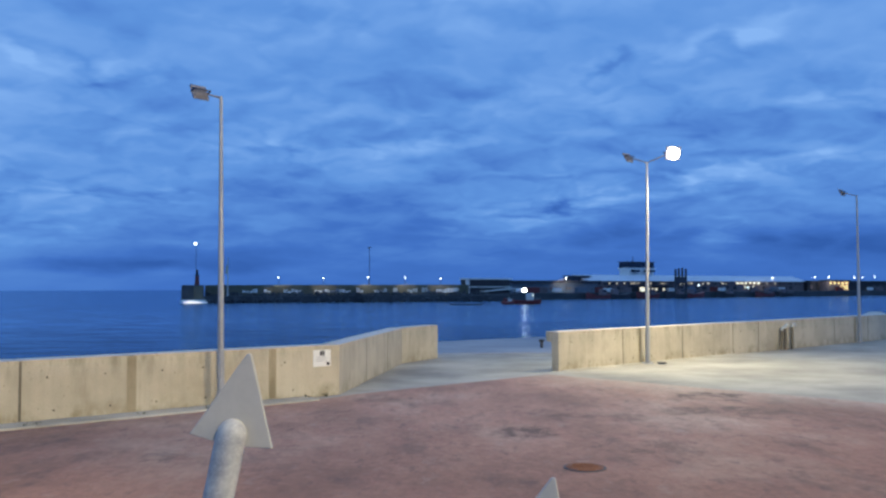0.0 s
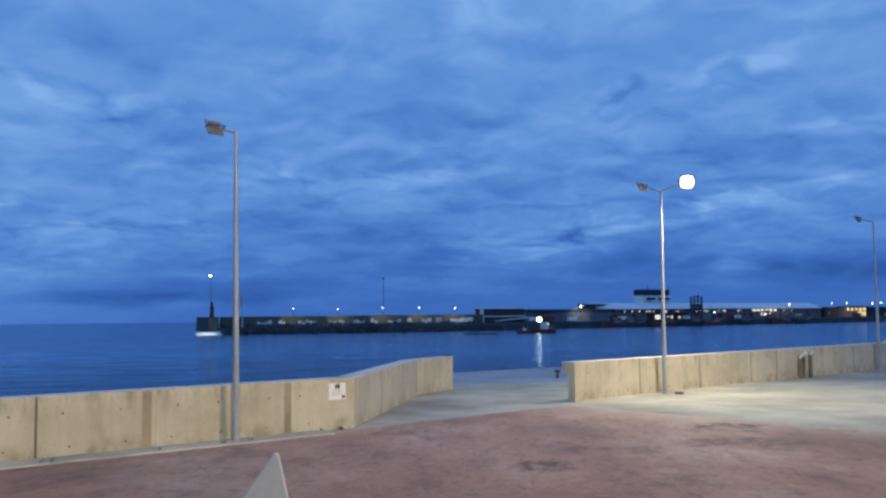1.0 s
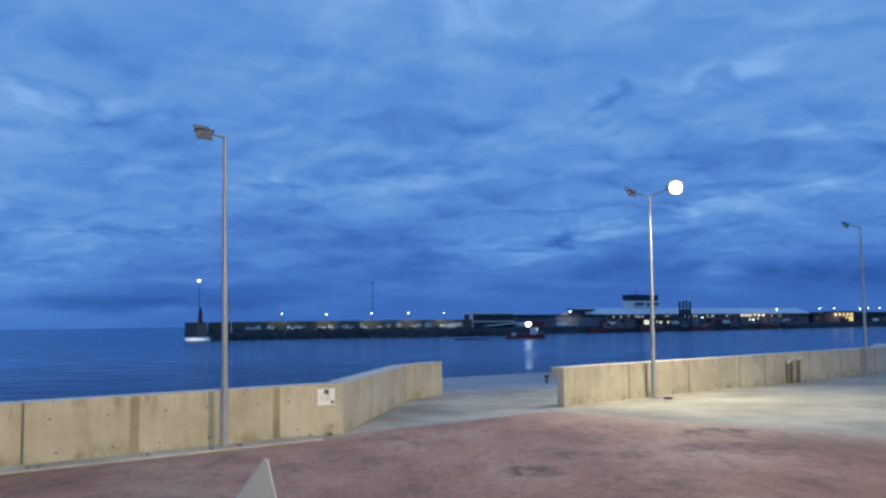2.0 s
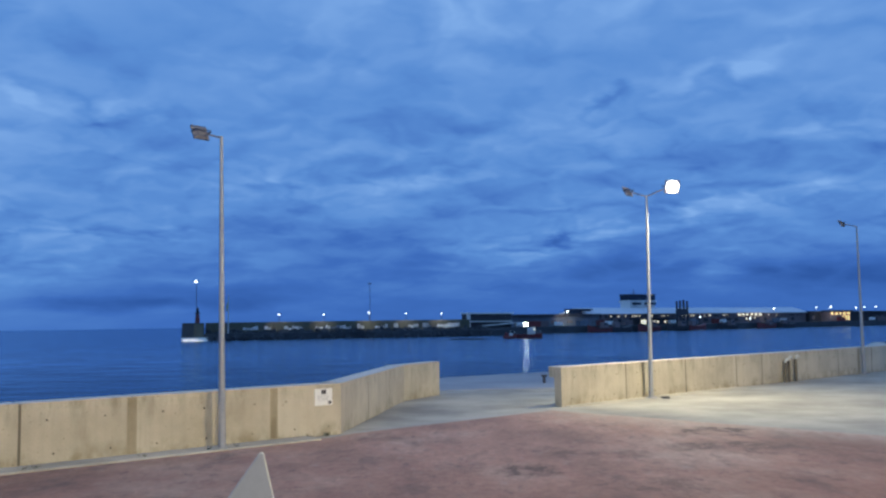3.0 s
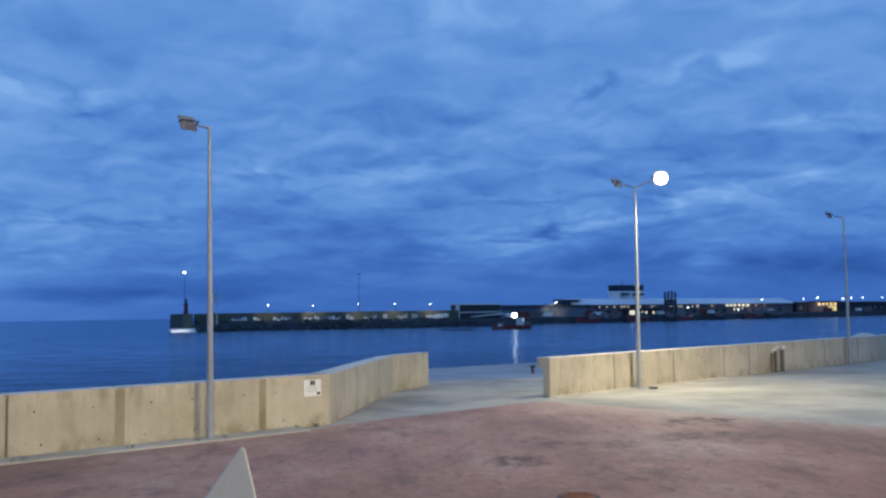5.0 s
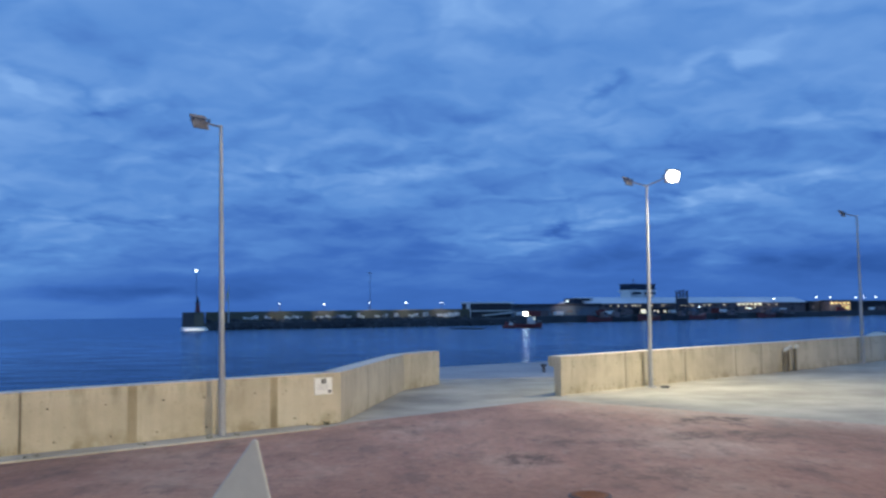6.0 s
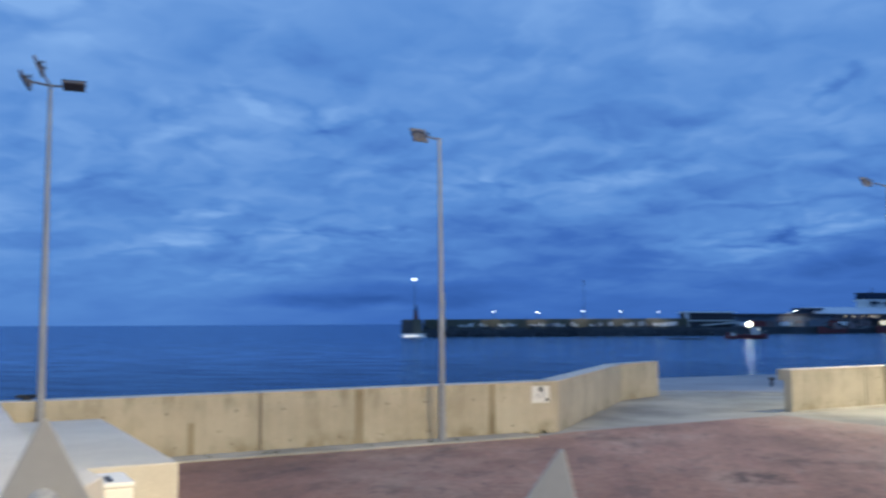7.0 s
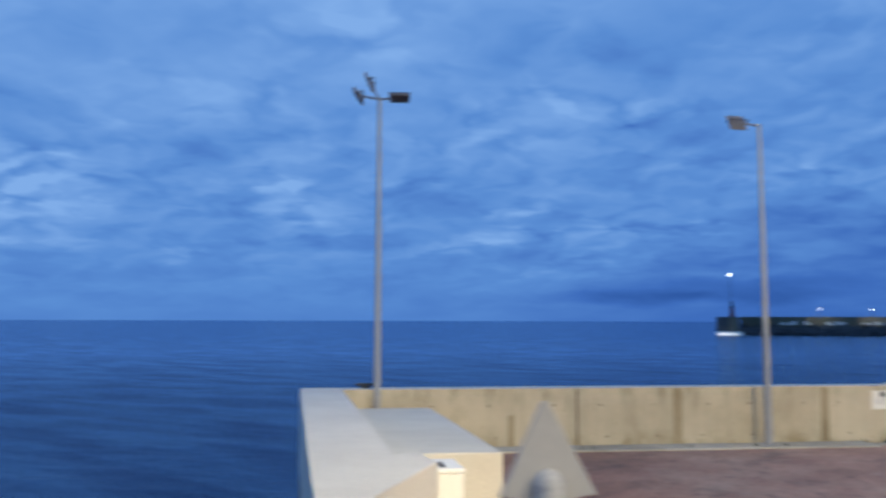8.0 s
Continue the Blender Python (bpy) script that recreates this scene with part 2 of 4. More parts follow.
PIER_DARK = concrete("dark_pier_concrete", (0.075, 0.08, 0.085), (0.035, 0.04, 0.045), (0.03, 0.03, 0.03), True, 0.9, 0.08)
PIER_WALL = concrete("mossy_pier_wall", (0.20, 0.18, 0.125), (0.09, 0.095, 0.065), (0.05, 0.05, 0.04), True, 0.9, 0.1)


def red_paving():
    m, n, l, b = material("worn_red_paving")
    place = n.new("ShaderNodeNewGeometry").outputs["Position"]
    broad = noise_tex(n, l, 0.34, 5, 0.6, place, (1, 0.6, 1))
    c = ramp(n, l, broad, [(0.36, (0.33, 0.178, 0.118)), (0.5, (0.49, 0.266, 0.178)), (0.64, (0.57, 0.37, 0.26))])
    blot = noise_tex(n, l, 1.1, 6, 0.65, place, (1, 0.48, 1))
    c = blend(n, l, ramp(n, l, blot, [(0.53, (0, 0, 0)), (0.68, (0.6, 0.6, 0.6))]), c, (0.15, 0.10, 0.08))
    worn = noise_tex(n, l, 1.9, 5, 0.6, place, (1, 0.48, 1))
    c = blend(n, l, ramp(n, l, worn, [(0.50, (0, 0, 0)), (0.70, (0.6, 0.6, 0.6))]), c, (0.42, 0.205, 0.145))
    grit = noise_tex(n, l, 8.0, 6, 0.65, place, (1, 0.6, 1))
    c = blend(n, l, 0.38, c, ramp(n, l, grit, [(0.34, (0.50, 0.50, 0.50)), (0.62, (1.12, 1.12, 1.12))]), "MULTIPLY")
    scuff = noise_tex(n, l, 3.4, 7, 0.7, place, (1, 0.48, 1))
    c = blend(n, l, ramp(n, l, scuff, [(0.56, (0, 0, 0)), (0.66, (0.62, 0.62, 0.62))]), c, (0.175, 0.105, 0.085))
    c = blend(n, l, ramp(n, l, scuff, [(0.32, (0.5, 0.5, 0.5)), (0.43, (0, 0, 0))]), c, (0.50, 0.36, 0.28))
    # lamplight falloff painted in: colour darkens raggedly from the open middle to the sides
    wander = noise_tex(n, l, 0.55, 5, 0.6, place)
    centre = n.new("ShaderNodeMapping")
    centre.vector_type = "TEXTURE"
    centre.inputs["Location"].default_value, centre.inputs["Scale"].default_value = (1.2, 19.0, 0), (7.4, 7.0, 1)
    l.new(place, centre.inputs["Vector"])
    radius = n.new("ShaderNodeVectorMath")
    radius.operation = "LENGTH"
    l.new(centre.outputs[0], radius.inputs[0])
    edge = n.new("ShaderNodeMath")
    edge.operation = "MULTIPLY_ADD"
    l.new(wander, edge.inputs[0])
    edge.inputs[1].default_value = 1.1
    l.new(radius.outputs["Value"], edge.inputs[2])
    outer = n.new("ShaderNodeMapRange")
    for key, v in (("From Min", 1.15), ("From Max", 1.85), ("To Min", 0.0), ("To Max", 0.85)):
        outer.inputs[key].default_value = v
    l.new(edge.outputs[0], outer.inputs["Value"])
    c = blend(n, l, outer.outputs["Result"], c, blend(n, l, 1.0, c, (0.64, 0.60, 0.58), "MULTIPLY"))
    # pale dust worn in from the concrete along the far edge
    reach = n.new("ShaderNodeVectorMath")
    reach.operation = "DOT_PRODUCT"
    l.new(place, reach.inputs[0])
    reach.inputs[1].default_value = (0.726, 0.688, 0)
    span = n.new("ShaderNodeMapRange")
    for key, v in (("From Min", 16.6), ("From Max", 18.35), ("To Min", 0.0), ("To Max", 1.0)):
        span.inputs[key].default_value = v
    l.new(reach.outputs["Value"], span.inputs["Value"])
    dust = blend(n, l, 1.0, span.outputs["Result"], ramp(n, l, scuff, [(0.36, (0.25, 0.25, 0.25)), (0.60, (1, 1, 1))]), "MULTIPLY")
    c = blend(n, l, dust, c, (0.50, 0.385, 0.29))
    # oily stains with ragged edges
    ragged = n.new("ShaderNodeTexNoise")
    ragged.inputs["Scale"].default_value, ragged.inputs["Detail"].default_value, ragged.inputs["Roughness"].default_value = 1.7, 8, 0.78
    l.new(place, ragged.inputs["Vector"])
    off = n.new("ShaderNodeVectorMath")
    off.operation = "MULTIPLY_ADD"
    l.new(ragged.outputs["Color"], off.inputs[0])
    off.inputs[1].default_value = (1.6, 2.6, 0)
    l.new(place, off.inputs[2])
    broken = ramp(n, l, noise_tex(n, l, 2.3, 7, 0.75, place, (1, 0.55, 1)), [(0.42, (0.1, 0.1, 0.1)), (0.58, (1.1, 1.1, 1.1))])
    for x, y, w, d, amount in ((2.05, 15.7, 0.6, 0.8, 0.95), (6.3, 20.2, 0.95, 0.9, 0.95), (6.0, 17.9, 1.6, 0.8, 0.75), (8.1, 15.9, 0.8, 0.7, 0.6), (3.4, 17.2, 1.2, 0.7, 0.5), (3.9, 14.1, 0.8, 0.7, 0.55), (-0.2, 19.7, 1.4, 0.6, 0.4)):
        mp = n.new("ShaderNodeMapping")
        mp.vector_type = "TEXTURE"
        mp.inputs["Location"].default_value, mp.inputs["Scale"].default_value = (x, y, 0), (w, d, 1)
        l.new(off.outputs[0], mp.inputs["Vector"])
        far = n.new("ShaderNodeVectorMath")
        far.operation = "LENGTH"
        l.new(mp.outputs[0], far.inputs[0])
        mr = n.new("ShaderNodeMapRange")
        for key, v in (("From Min", 0.55), ("From Max", 1.0), ("To Min", amount * 1.1), ("To Max", 0.0)):
            mr.inputs[key].default_value = v
        l.new(far.outputs["Value"], mr.inputs["Value"])
        c = blend(n, l, blend(n, l, 1.0, mr.outputs["Result"], broken, "MULTIPLY"), c, (0.15, 0.085, 0.058))
    fine = noise_tex(n, l, 22, 5, 0.7, place)
    c = blend(n, l, 0.45, c, ramp(n, l, fine, [(0.3, (0.5, 0.5, 0.5)), (0.7, (1.1, 1.1, 1.1))]), "MULTIPLY")
    l.new(c, b.inputs["Base Color"])
    b.inputs["Roughness"].default_value = 0.8
    bump(n, l, fine, b, 0.5, 0.015)
    return m


RED = red_paving()


def sea_water():
    m, n, l, b = material("sea_water")
    n.remove(b)
    place = n.new("ShaderNodeNewGeometry").outputs["Position"]
    swell = noise_tex(n, l, 0.10, 3, 0.5, place, (0.6, 1.6, 1))
    chop = noise_tex(n, l, 0.75, 5, 0.6, place, (0.8, 1.2, 1))
    # open water off the corner is rougher than the sheltered harbour
    away = n.new("ShaderNodeVectorMath")
    away.operation = "LENGTH"
    l.new(place, away.inputs[0])
    calm = n.new("ShaderNodeMapRange")
    for key, v in (("From Min", 30), ("From Max", 260), ("To Min", 0.75), ("To Max", 0.22)):
        calm.inputs[key].default_value = v
    l.new(away.outputs["Value"], calm.inputs["Value"])
    bp = n.new("ShaderNodeBump")
    bp.inputs["Distance"].default_value = 3.2
    l.new(calm.outputs["Result"], bp.inputs["Strength"])
    l.new(blend(n, l, 0.5, swell, chop), bp.inputs["Height"])
    deep, gloss, mix, fres = (n.new("ShaderNode" + k) for k in ("BsdfDiffuse", "BsdfGlossy", "MixShader", "Fresnel"))
    tint = ramp(n, l, swell, [(0.38, (0.001, 0.006, 0.028)), (0.62, (0.005, 0.024, 0.095))])
    l.new(tint, deep.inputs["Color"])
    # wave shading painted into the reflection colour: darker troughs, paler crests
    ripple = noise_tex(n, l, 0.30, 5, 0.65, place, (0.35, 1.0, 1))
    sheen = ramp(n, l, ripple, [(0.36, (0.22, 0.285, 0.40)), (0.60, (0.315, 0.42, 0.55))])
    # painted sheen: reflection colour dimmed close in and brightened far out
    sheen_by_distance = n.new("ShaderNodeMapRange")
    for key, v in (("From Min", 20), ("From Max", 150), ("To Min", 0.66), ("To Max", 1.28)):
        sheen_by_distance.inputs[key].default_value = v
    l.new(away.outputs["Value"], sheen_by_distance.inputs["Value"])
    l.new(blend(n, l, 1.0, sheen, sheen_by_distance.outputs["Result"], "MULTIPLY"), gloss.inputs["Color"])
    gloss.inputs["Roughness"].default_value = 0.13
    fres.inputs["IOR"].default_value = 1.33
    for node in (deep, gloss, fres):
        l.new(bp.outputs["Normal"], node.inputs["Normal"])
    l.new(fres.outputs[0], mix.inputs[0])
    l.new(deep.outputs[0], mix.inputs[1])
    l.new(gloss.outputs[0], mix.inputs[2])
    l.new(mix.outputs[0], n["Material Output"].inputs["Surface"])
    return m


WATER = sea_water()


def plain(name, colour, rough=0.6, metal=0.0, grain=30.0, vary=0.3):
    m, n, l, b = material(name)
    f = noise_tex(n, l, grain, 4, 0.6)
    w = noise_tex(n, l, grain * 0.08, 3, 0.6)
    lo = tuple(c * (1 - vary) for c in colour)
    c = blend(n, l, 0.5, ramp(n, l, f, [(0.3, lo), (0.7, colour)]), ramp(n, l, w, [(0.35, lo), (0.65, colour)]))
    l.new(c, b.inputs["Base Color"])
    b.inputs["Roughness"].default_value, b.inputs["Metallic"].default_value = rough, metal
    return m


def glow(name, colour, strength):
    m, n, l, b = material(name)
    b.inputs["Base Color"].default_value = (*colour, 1)
    b.inputs["Emission Color"].default_value = (*colour, 1)
    b.inputs["Emission Strength"].default_value = strength
    return m


GALV = plain("galvanised_steel", (0.40, 0.41, 0.42), 0.5, 0.3, 14)
LAMP_BODY = plain("grey_cast_aluminium", (0.20, 0.195, 0.215), 0.6, 0.1, 20)
LAMP_BACK = plain("rust_stained_housing", (0.16, 0.125, 0.11), 0.7, 0.0, 12)
DULL_GLASS = plain("unlit_lamp_glass", (0.30, 0.30, 0.32), 0.25, 0.0, 6)


def zinc():
    m, n, l, b = material("mottled_zinc_coating")
    co = n.new("ShaderNodeTexCoord").outputs["Object"]
    speck = noise_tex(n, l, 420, 4, 0.7, co)
    patch = noise_tex(n, l, 70, 4, 0.6, co)
    c = ramp(n, l, patch, [(0.35, (0.27, 0.275, 0.28)), (0.62, (0.43, 0.43, 0.41))])
    c = blend(n, l, ramp(n, l, speck, [(0.52, (0, 0, 0)), (0.68, (0.8, 0.8, 0.8))]), c, (0.50, 0.50, 0.49))
    l.new(c, b.inputs["Base Color"])
    b.inputs["Roughness"].default_value, b.inputs["Metallic"].default_value = 0.7, 0.0
    bump(n, l, speck, b, 0.3, 0.0006)
    return m


ZINC = zinc()
SPIKE = plain("grey_painted_iron", (0.40, 0.39, 0.36), 0.55, 0.0, 160, 0.14)
WHITE = plain("white_paint", (0.80, 0.79, 0.74), 0.55, 0.0, 9, 0.08)
BLACK = plain("black_ink", (0.02, 0.02, 0.022), 0.6)
RUST = plain("rusted_cast_iron", (0.24, 0.095, 0.04), 0.85, 0.0, 25, 0.5)
PIPE_BROWN = plain("brown_stained_pipe", (0.20, 0.165, 0.115), 0.8, 0.0, 12, 0.4)
HOLE = plain("dark_tie_hole", (0.09, 0.075, 0.05), 0.9)
DARK_STEEL = plain("dark_steel", (0.06, 0.06, 0.07), 0.6, 0.2)
ROOF_PALE = plain("pale_sheet_roof", (0.80, 0.80, 0.84), 0.6, 0.0, 0.5)
SHED_DARK = plain("dark_cladding", (0.06, 0.055, 0.06), 0.8, 0.0, 0.4, 0.5)
SHED_BROWN = plain("brown_cladding", (0.24, 0.185, 0.185), 0.8, 0.0, 0.4, 0.5)
SHED_PALE = plain("weathered_white_cladding", (0.66, 0.66, 0.60), 0.8, 0.0, 0.4, 0.3)
BLUE_GREY = plain("blue_grey_cladding", (0.17, 0.21, 0.26), 0.7, 0.0, 0.4, 0.3)
TOWER_GLASS = plain("dark_tower_glazing", (0.02, 0.03, 0.05), 0.15, 0.0, 1)
RED_PAINT = plain("faded_red_paint", (0.22, 0.04, 0.035), 0.6, 0.0, 3)
FLAG = plain("faded_banner_cloth", (0.48, 0.40, 0.13), 0.8, 0.0, 4)
GLOW_FLOOD = glow("lit_flood_glass", (1.0, 0.95, 0.82), 60.0)
GLOW_COOL = glow("lit_cool_lamp", (0.80, 0.95, 1.0), 5.0)
GLOW_WARM = glow("lit_warm_window", (1.0, 0.87, 0.60), 0.7)
GLOW_PALE = glow("lit_pale_window", (1.0, 0.93, 0.66), 1.0)
GLOW_YELLOW = glow("lit_yellow_front", (1.0, 0.70, 0.27), 1.2)
GLOW_BOAT = glow("lit_deck_lamp", (1.0, 0.97, 0.85), 11)


# ---------------- mesh helpers ----------------
def mesh_of(name, bm, mat, smooth=False):
    me = bpy.data.meshes.new(name)
    bmesh.ops.recalc_face_normals(bm, faces=bm.faces)
    bm.to_mesh(me)
    bm.free()
    me.materials.append(mat)
    if smooth:
        me.shade_smooth()
        me.set_sharp_from_angle(angle=radians(40))
    return me


def part(name, bm, mat, parent=None, label="", smooth=False):
    ob = new(name, mesh_of(name, bm, mat, smooth))
    if parent:
        ob.parent = parent
    if label:
        tagged(ob, label)
    return ob


def root(name, m, label, category, group="", kind=""):
    ob = new(name)
    ob.empty_display_size = 0.2
    ob.matrix_world = m
    return tagged(ob, label, category, group, kind)


def box(bm, centre, size, turn=None, bevel=0.0, taper=1.0):
    ret = bmesh.ops.create_cube(bm, size=1.0)
    vs = ret["verts"]
    for v in vs:
        k = taper if v.co.z > 0 else 1.0
        v.co = Vector((v.co.x * size[0] * k, v.co.y * size[1] * k, v.co.z * size[2]))
    if bevel:
        es = list({e for v in vs for e in v.link_edges})
        r = bmesh.ops.bevel(bm, geom=es, offset=bevel, segments=2, affect="EDGES", profile=0.5)
        vs = list({v for f in r["faces"] for v in f.verts} | {v for v in vs if v.is_valid})
    m = Matrix.Translation(centre) @ (turn or Matrix())
    bmesh.ops.transform(bm, matrix=m, verts=[v for v in vs if v.is_valid])
    return bm


def prism(bm, pts, z0, z1, bevel=0.0):
    lo = [bm.verts.new((x, y, z0)) for x, y in pts]
    hi = [bm.verts.new((x, y, z1)) for x, y in pts]
    bm.faces.new(lo[::-1])
    top = bm.faces.new(hi)
    k = len(pts)
    for i in range(k):
        bm.faces.new((lo[i], lo[(i + 1) % k], hi[(i + 1) % k], hi[i]))
    if bevel:
        bmesh.ops.bevel(bm, geom=list(top.edges), offset=bevel, segments=2, affect="EDGES", profile=0.5)
    return bm


def tube(bm, a, b, r0, r1=None, seg=14, caps=True):
    a, b = Vector(a), Vector(b)
    r1 = r0 if r1 is None else r1
    ret = bmesh.ops.create_cone(bm, cap_ends=caps, segments=seg, radius1=r0, radius2=r1, depth=(b - a).length)
    m = Matrix.Translation((a + b) / 2) @ (b - a).to_track_quat("Z", "Y").to_matrix().to_4x4()
    bmesh.ops.transform(bm, matrix=m, verts=ret["verts"])
    return bm


def B():
    return bmesh.new()


def polar(bearing, dist):
    """Plan place at a bearing in degrees (clockwise from +y) and a distance from the viewpoint."""
    a = radians(bearing)
    return Vector((math.sin(a) * dist, math.cos(a) * dist))


U = Vector((0.761, 0.649))       # along the sea wall
N = Vector((-0.649, 0.761))      # out to sea


# ---------------- ground, water ----------------
QUAY_PLAN = [(-11.15, 12.37), (-2.6, 19.75), (-1.75, 27.6), (-0.75, 29.9), (-1.1, 38.0), (4.63, 41.9), (20, 56), (48, 80), (70, 60), (70, -40), (-25, -40), (-6, -3), (-3.2, 3.4), (-4.7, 5.2)]
tagged(part("ground", prism(B(), QUAY_PLAN, SEA - 3, 0.0), QUAY), "pale worn concrete quay surface beside the sea", "quay", kind="structure")
RED_PLAN = [(-8.4, 13.55), (-2.35, 18.75), (-1.9, 19.4), (2.72, 23.78), (8.46, 17.72), (26, -0.8), (30, -20), (-2, -20), (-2.2, 3.0)]
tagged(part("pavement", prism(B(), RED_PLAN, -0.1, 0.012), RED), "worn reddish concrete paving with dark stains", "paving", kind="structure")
APRON_PLAN = [(-0.55, 31.2), (3.9, 31.6), (9, 36), (5.6, 42.0), (4.63, 41.8), (-1.0, 37.9)]
tagged(part("apron", prism(B(), APRON_PLAN, -0.1, 0.02), APRON), "damp grey concrete apron at the water's edge", "paving", kind="structure")


def sea_sheet():
    bm = B()
    rings = [0.5, 60, 200, 700, 2000, 4990]
    prev = None
    for r in rings:
        cur = [bm.verts.new((r * math.cos(i * math.tau / 64), r * math.sin(i * math.tau / 64), SEA)) for i in range(64)]
        if prev:
            for i in range(64):
                bm.faces.new((prev[i], prev[(i + 1) % 64], cur[(i + 1) % 64], cur[i]))
        prev = cur
    return bm


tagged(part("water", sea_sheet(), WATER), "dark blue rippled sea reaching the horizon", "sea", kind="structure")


# ---------------- sea walls ----------------
def panel_profile(x0, x1, thick, height, under):
    """A panel whose seaward side steps back below a coping 0.28 m deep when under is thinner than thick."""
    if under >= thick:
        return box(B(), ((x0 + x1) / 2, thick / 2, height / 2), (x1 - x0, thick, height), None, 0.012)
    bm = B()
    line = [(0, 0), (under, 0), (under, height - 0.28), (thick, height - 0.28), (thick, height), (0, height)]
    ends = [[bm.verts.new((x, y, z)) for y, z in line] for x in (x0, x1)]
    bm.faces.new(ends[0])
    bm.faces.new(ends[1][::-1])
    for i in range(6):
        bm.faces.new((ends[0][i], ends[1][i], ends[1][(i + 1) % 6], ends[0][(i + 1) % 6]))
    bmesh.ops.bevel(bm, geom=list(bm.edges), offset=0.012, segments=2, affect="EDGES", profile=0.5)
    return bm


def sea_wall(name, start, end, breaks, thick, label, holes=True, height=WALL, stained=(), under=9.0):
    """Cast panels with open joints over a recessed core; front face on the line start-end, body to its left."""
    lower = min(thick, under)
    a, b = Vector(start), Vector(end)
    run = (b - a).length
    yaw = math.degrees(math.atan2(b.y - a.y, b.x - a.x))
    w = root(name, pose(a.x, a.y, 0, 0, 0, yaw), label, "wall", kind="structure")
    part("core", box(B(), (run / 2, lower / 2, height / 2 - 0.02), (run - 0.04, lower - 0.05, height - 0.06)), CORE_CONCRETE, w)
    cuts = [0.0, *breaks, run]
    for s0 in stained:
        part("joint_mortar", box(B(), (s0, 0.03, height / 2 - 0.01), (0.13 + random.random() * 0.05, 0.066, height - 0.03), None, 0.002), STAINED_JOINT, w, "stained mortar joint")
    for s0 in breaks:
        if s0 not in stained:
            part("joint_mortar", box(B(), (s0, 0.025, height / 2 - 0.01), (0.05, 0.045, height - 0.03), None, 0.002), CORE_CONCRETE, w)
    for s0, s1 in zip(cuts, cuts[1:]):
        g0 = 0.0 if s0 == 0.0 else 0.018
        g1 = 0.0 if s1 == run else 0.018
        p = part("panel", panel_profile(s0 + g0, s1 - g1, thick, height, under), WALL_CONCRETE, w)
        if holes:
            k = max(1, round((s1 - s0) / 0.95))
            for i in range(k):
                for z in (0.19, 0.76):
                    x = s0 + (i + 0.5) * (s1 - s0) / k + random.uniform(-0.12, 0.12)
                    part("tie_hole", tube(B(), (x, 0.01, z), (x, -0.003, z), 0.014 + random.random() * 0.006, None, 8), HOLE, p)
    return w


CORNER = Vector((-10.3, 12.5))
BEND = Vector((-2.23, 19.42))
total = (BEND - CORNER).length
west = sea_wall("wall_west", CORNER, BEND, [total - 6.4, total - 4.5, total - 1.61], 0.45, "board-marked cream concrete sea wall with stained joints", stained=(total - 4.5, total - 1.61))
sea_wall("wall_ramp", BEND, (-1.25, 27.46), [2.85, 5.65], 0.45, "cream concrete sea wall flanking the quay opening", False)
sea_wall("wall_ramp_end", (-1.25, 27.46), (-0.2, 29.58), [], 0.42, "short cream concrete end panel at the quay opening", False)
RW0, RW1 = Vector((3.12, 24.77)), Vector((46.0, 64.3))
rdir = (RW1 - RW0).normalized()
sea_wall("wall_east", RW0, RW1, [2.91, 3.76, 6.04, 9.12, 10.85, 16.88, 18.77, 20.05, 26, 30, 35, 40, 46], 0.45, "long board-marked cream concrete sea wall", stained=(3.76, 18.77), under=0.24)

part("drain_slot", box(B(), (total - 7.62, 0.02, 0.30), (0.11, 0.05, 0.58), None, 0.003), STAINED_JOINT, west, "stained weep slot low in the wall")

# kerb strip at the foot of the west wall
kerb = root("kerb", pose(CORNER.x, CORNER.y, 0, 0, 0, math.degrees(math.atan2(U.y, U.x))), "pale mortar kerb strip along the sea wall foot", "kerb", kind="structure")
x = 1.1
while x < total - 0.9:
    d = min(1.6, total - 0.9 - x)
    part("kerb_stone", box(B(), (x + d / 2, -0.31, 0.02), (d - 0.01, 0.62, 0.05), None, 0.008), KERB, kerb)
    x += d
kerb2 = root("kerb", pose(RW0.x, RW0.y, 0, 0, 0, math.degrees(math.atan2(rdir.y, rdir.x))), "thin pale mortar strip along the sea wall foot", "kerb", kind="structure")
for i in range(6):
    part("kerb_stone", box(B(), (0.1 + i * 1.5 + 0.75, -0.10, 0.01), (1.49, 0.20, 0.03), None, 0.006), KERB, kerb2)

# broad parapet running back from the corner towards the fence, with its angled thickening
PARAPET_PLAN = [(-11.15, 12.37), (-10.86, 12.03), (-4.33, 4.85), (-3.9, 4.4), (-3.55, 4.45), (-4.0, 5.06), (-4.49, 6.65), (-4.97, 7.06), (-5.02, 6.72), (-10.3, 12.5), (-10.59, 12.84)]
tagged(part("parapet", prism(B(), PARAPET_PLAN, -0.2, WALL, 0.015), PARAPET), "broad smooth pale concrete parapet at the sea's edge", "parapet", kind="structure")

# low block in the corner
BLOCK_TOP = 0.77
near_r, far_r = Vector((-5.32, 9.30)), Vector((-8.95, 13.25))
near_l, far_l = near_r - U * 1.42, far_r - U * 1.38
tagged(part("concrete_block", prism(B(), [near_l, near_r, far_r, far_l], 0.0, BLOCK_TOP, 0.02), BLOCK_CONCRETE), "low smooth concrete plinth set against the parapet", "plinth")


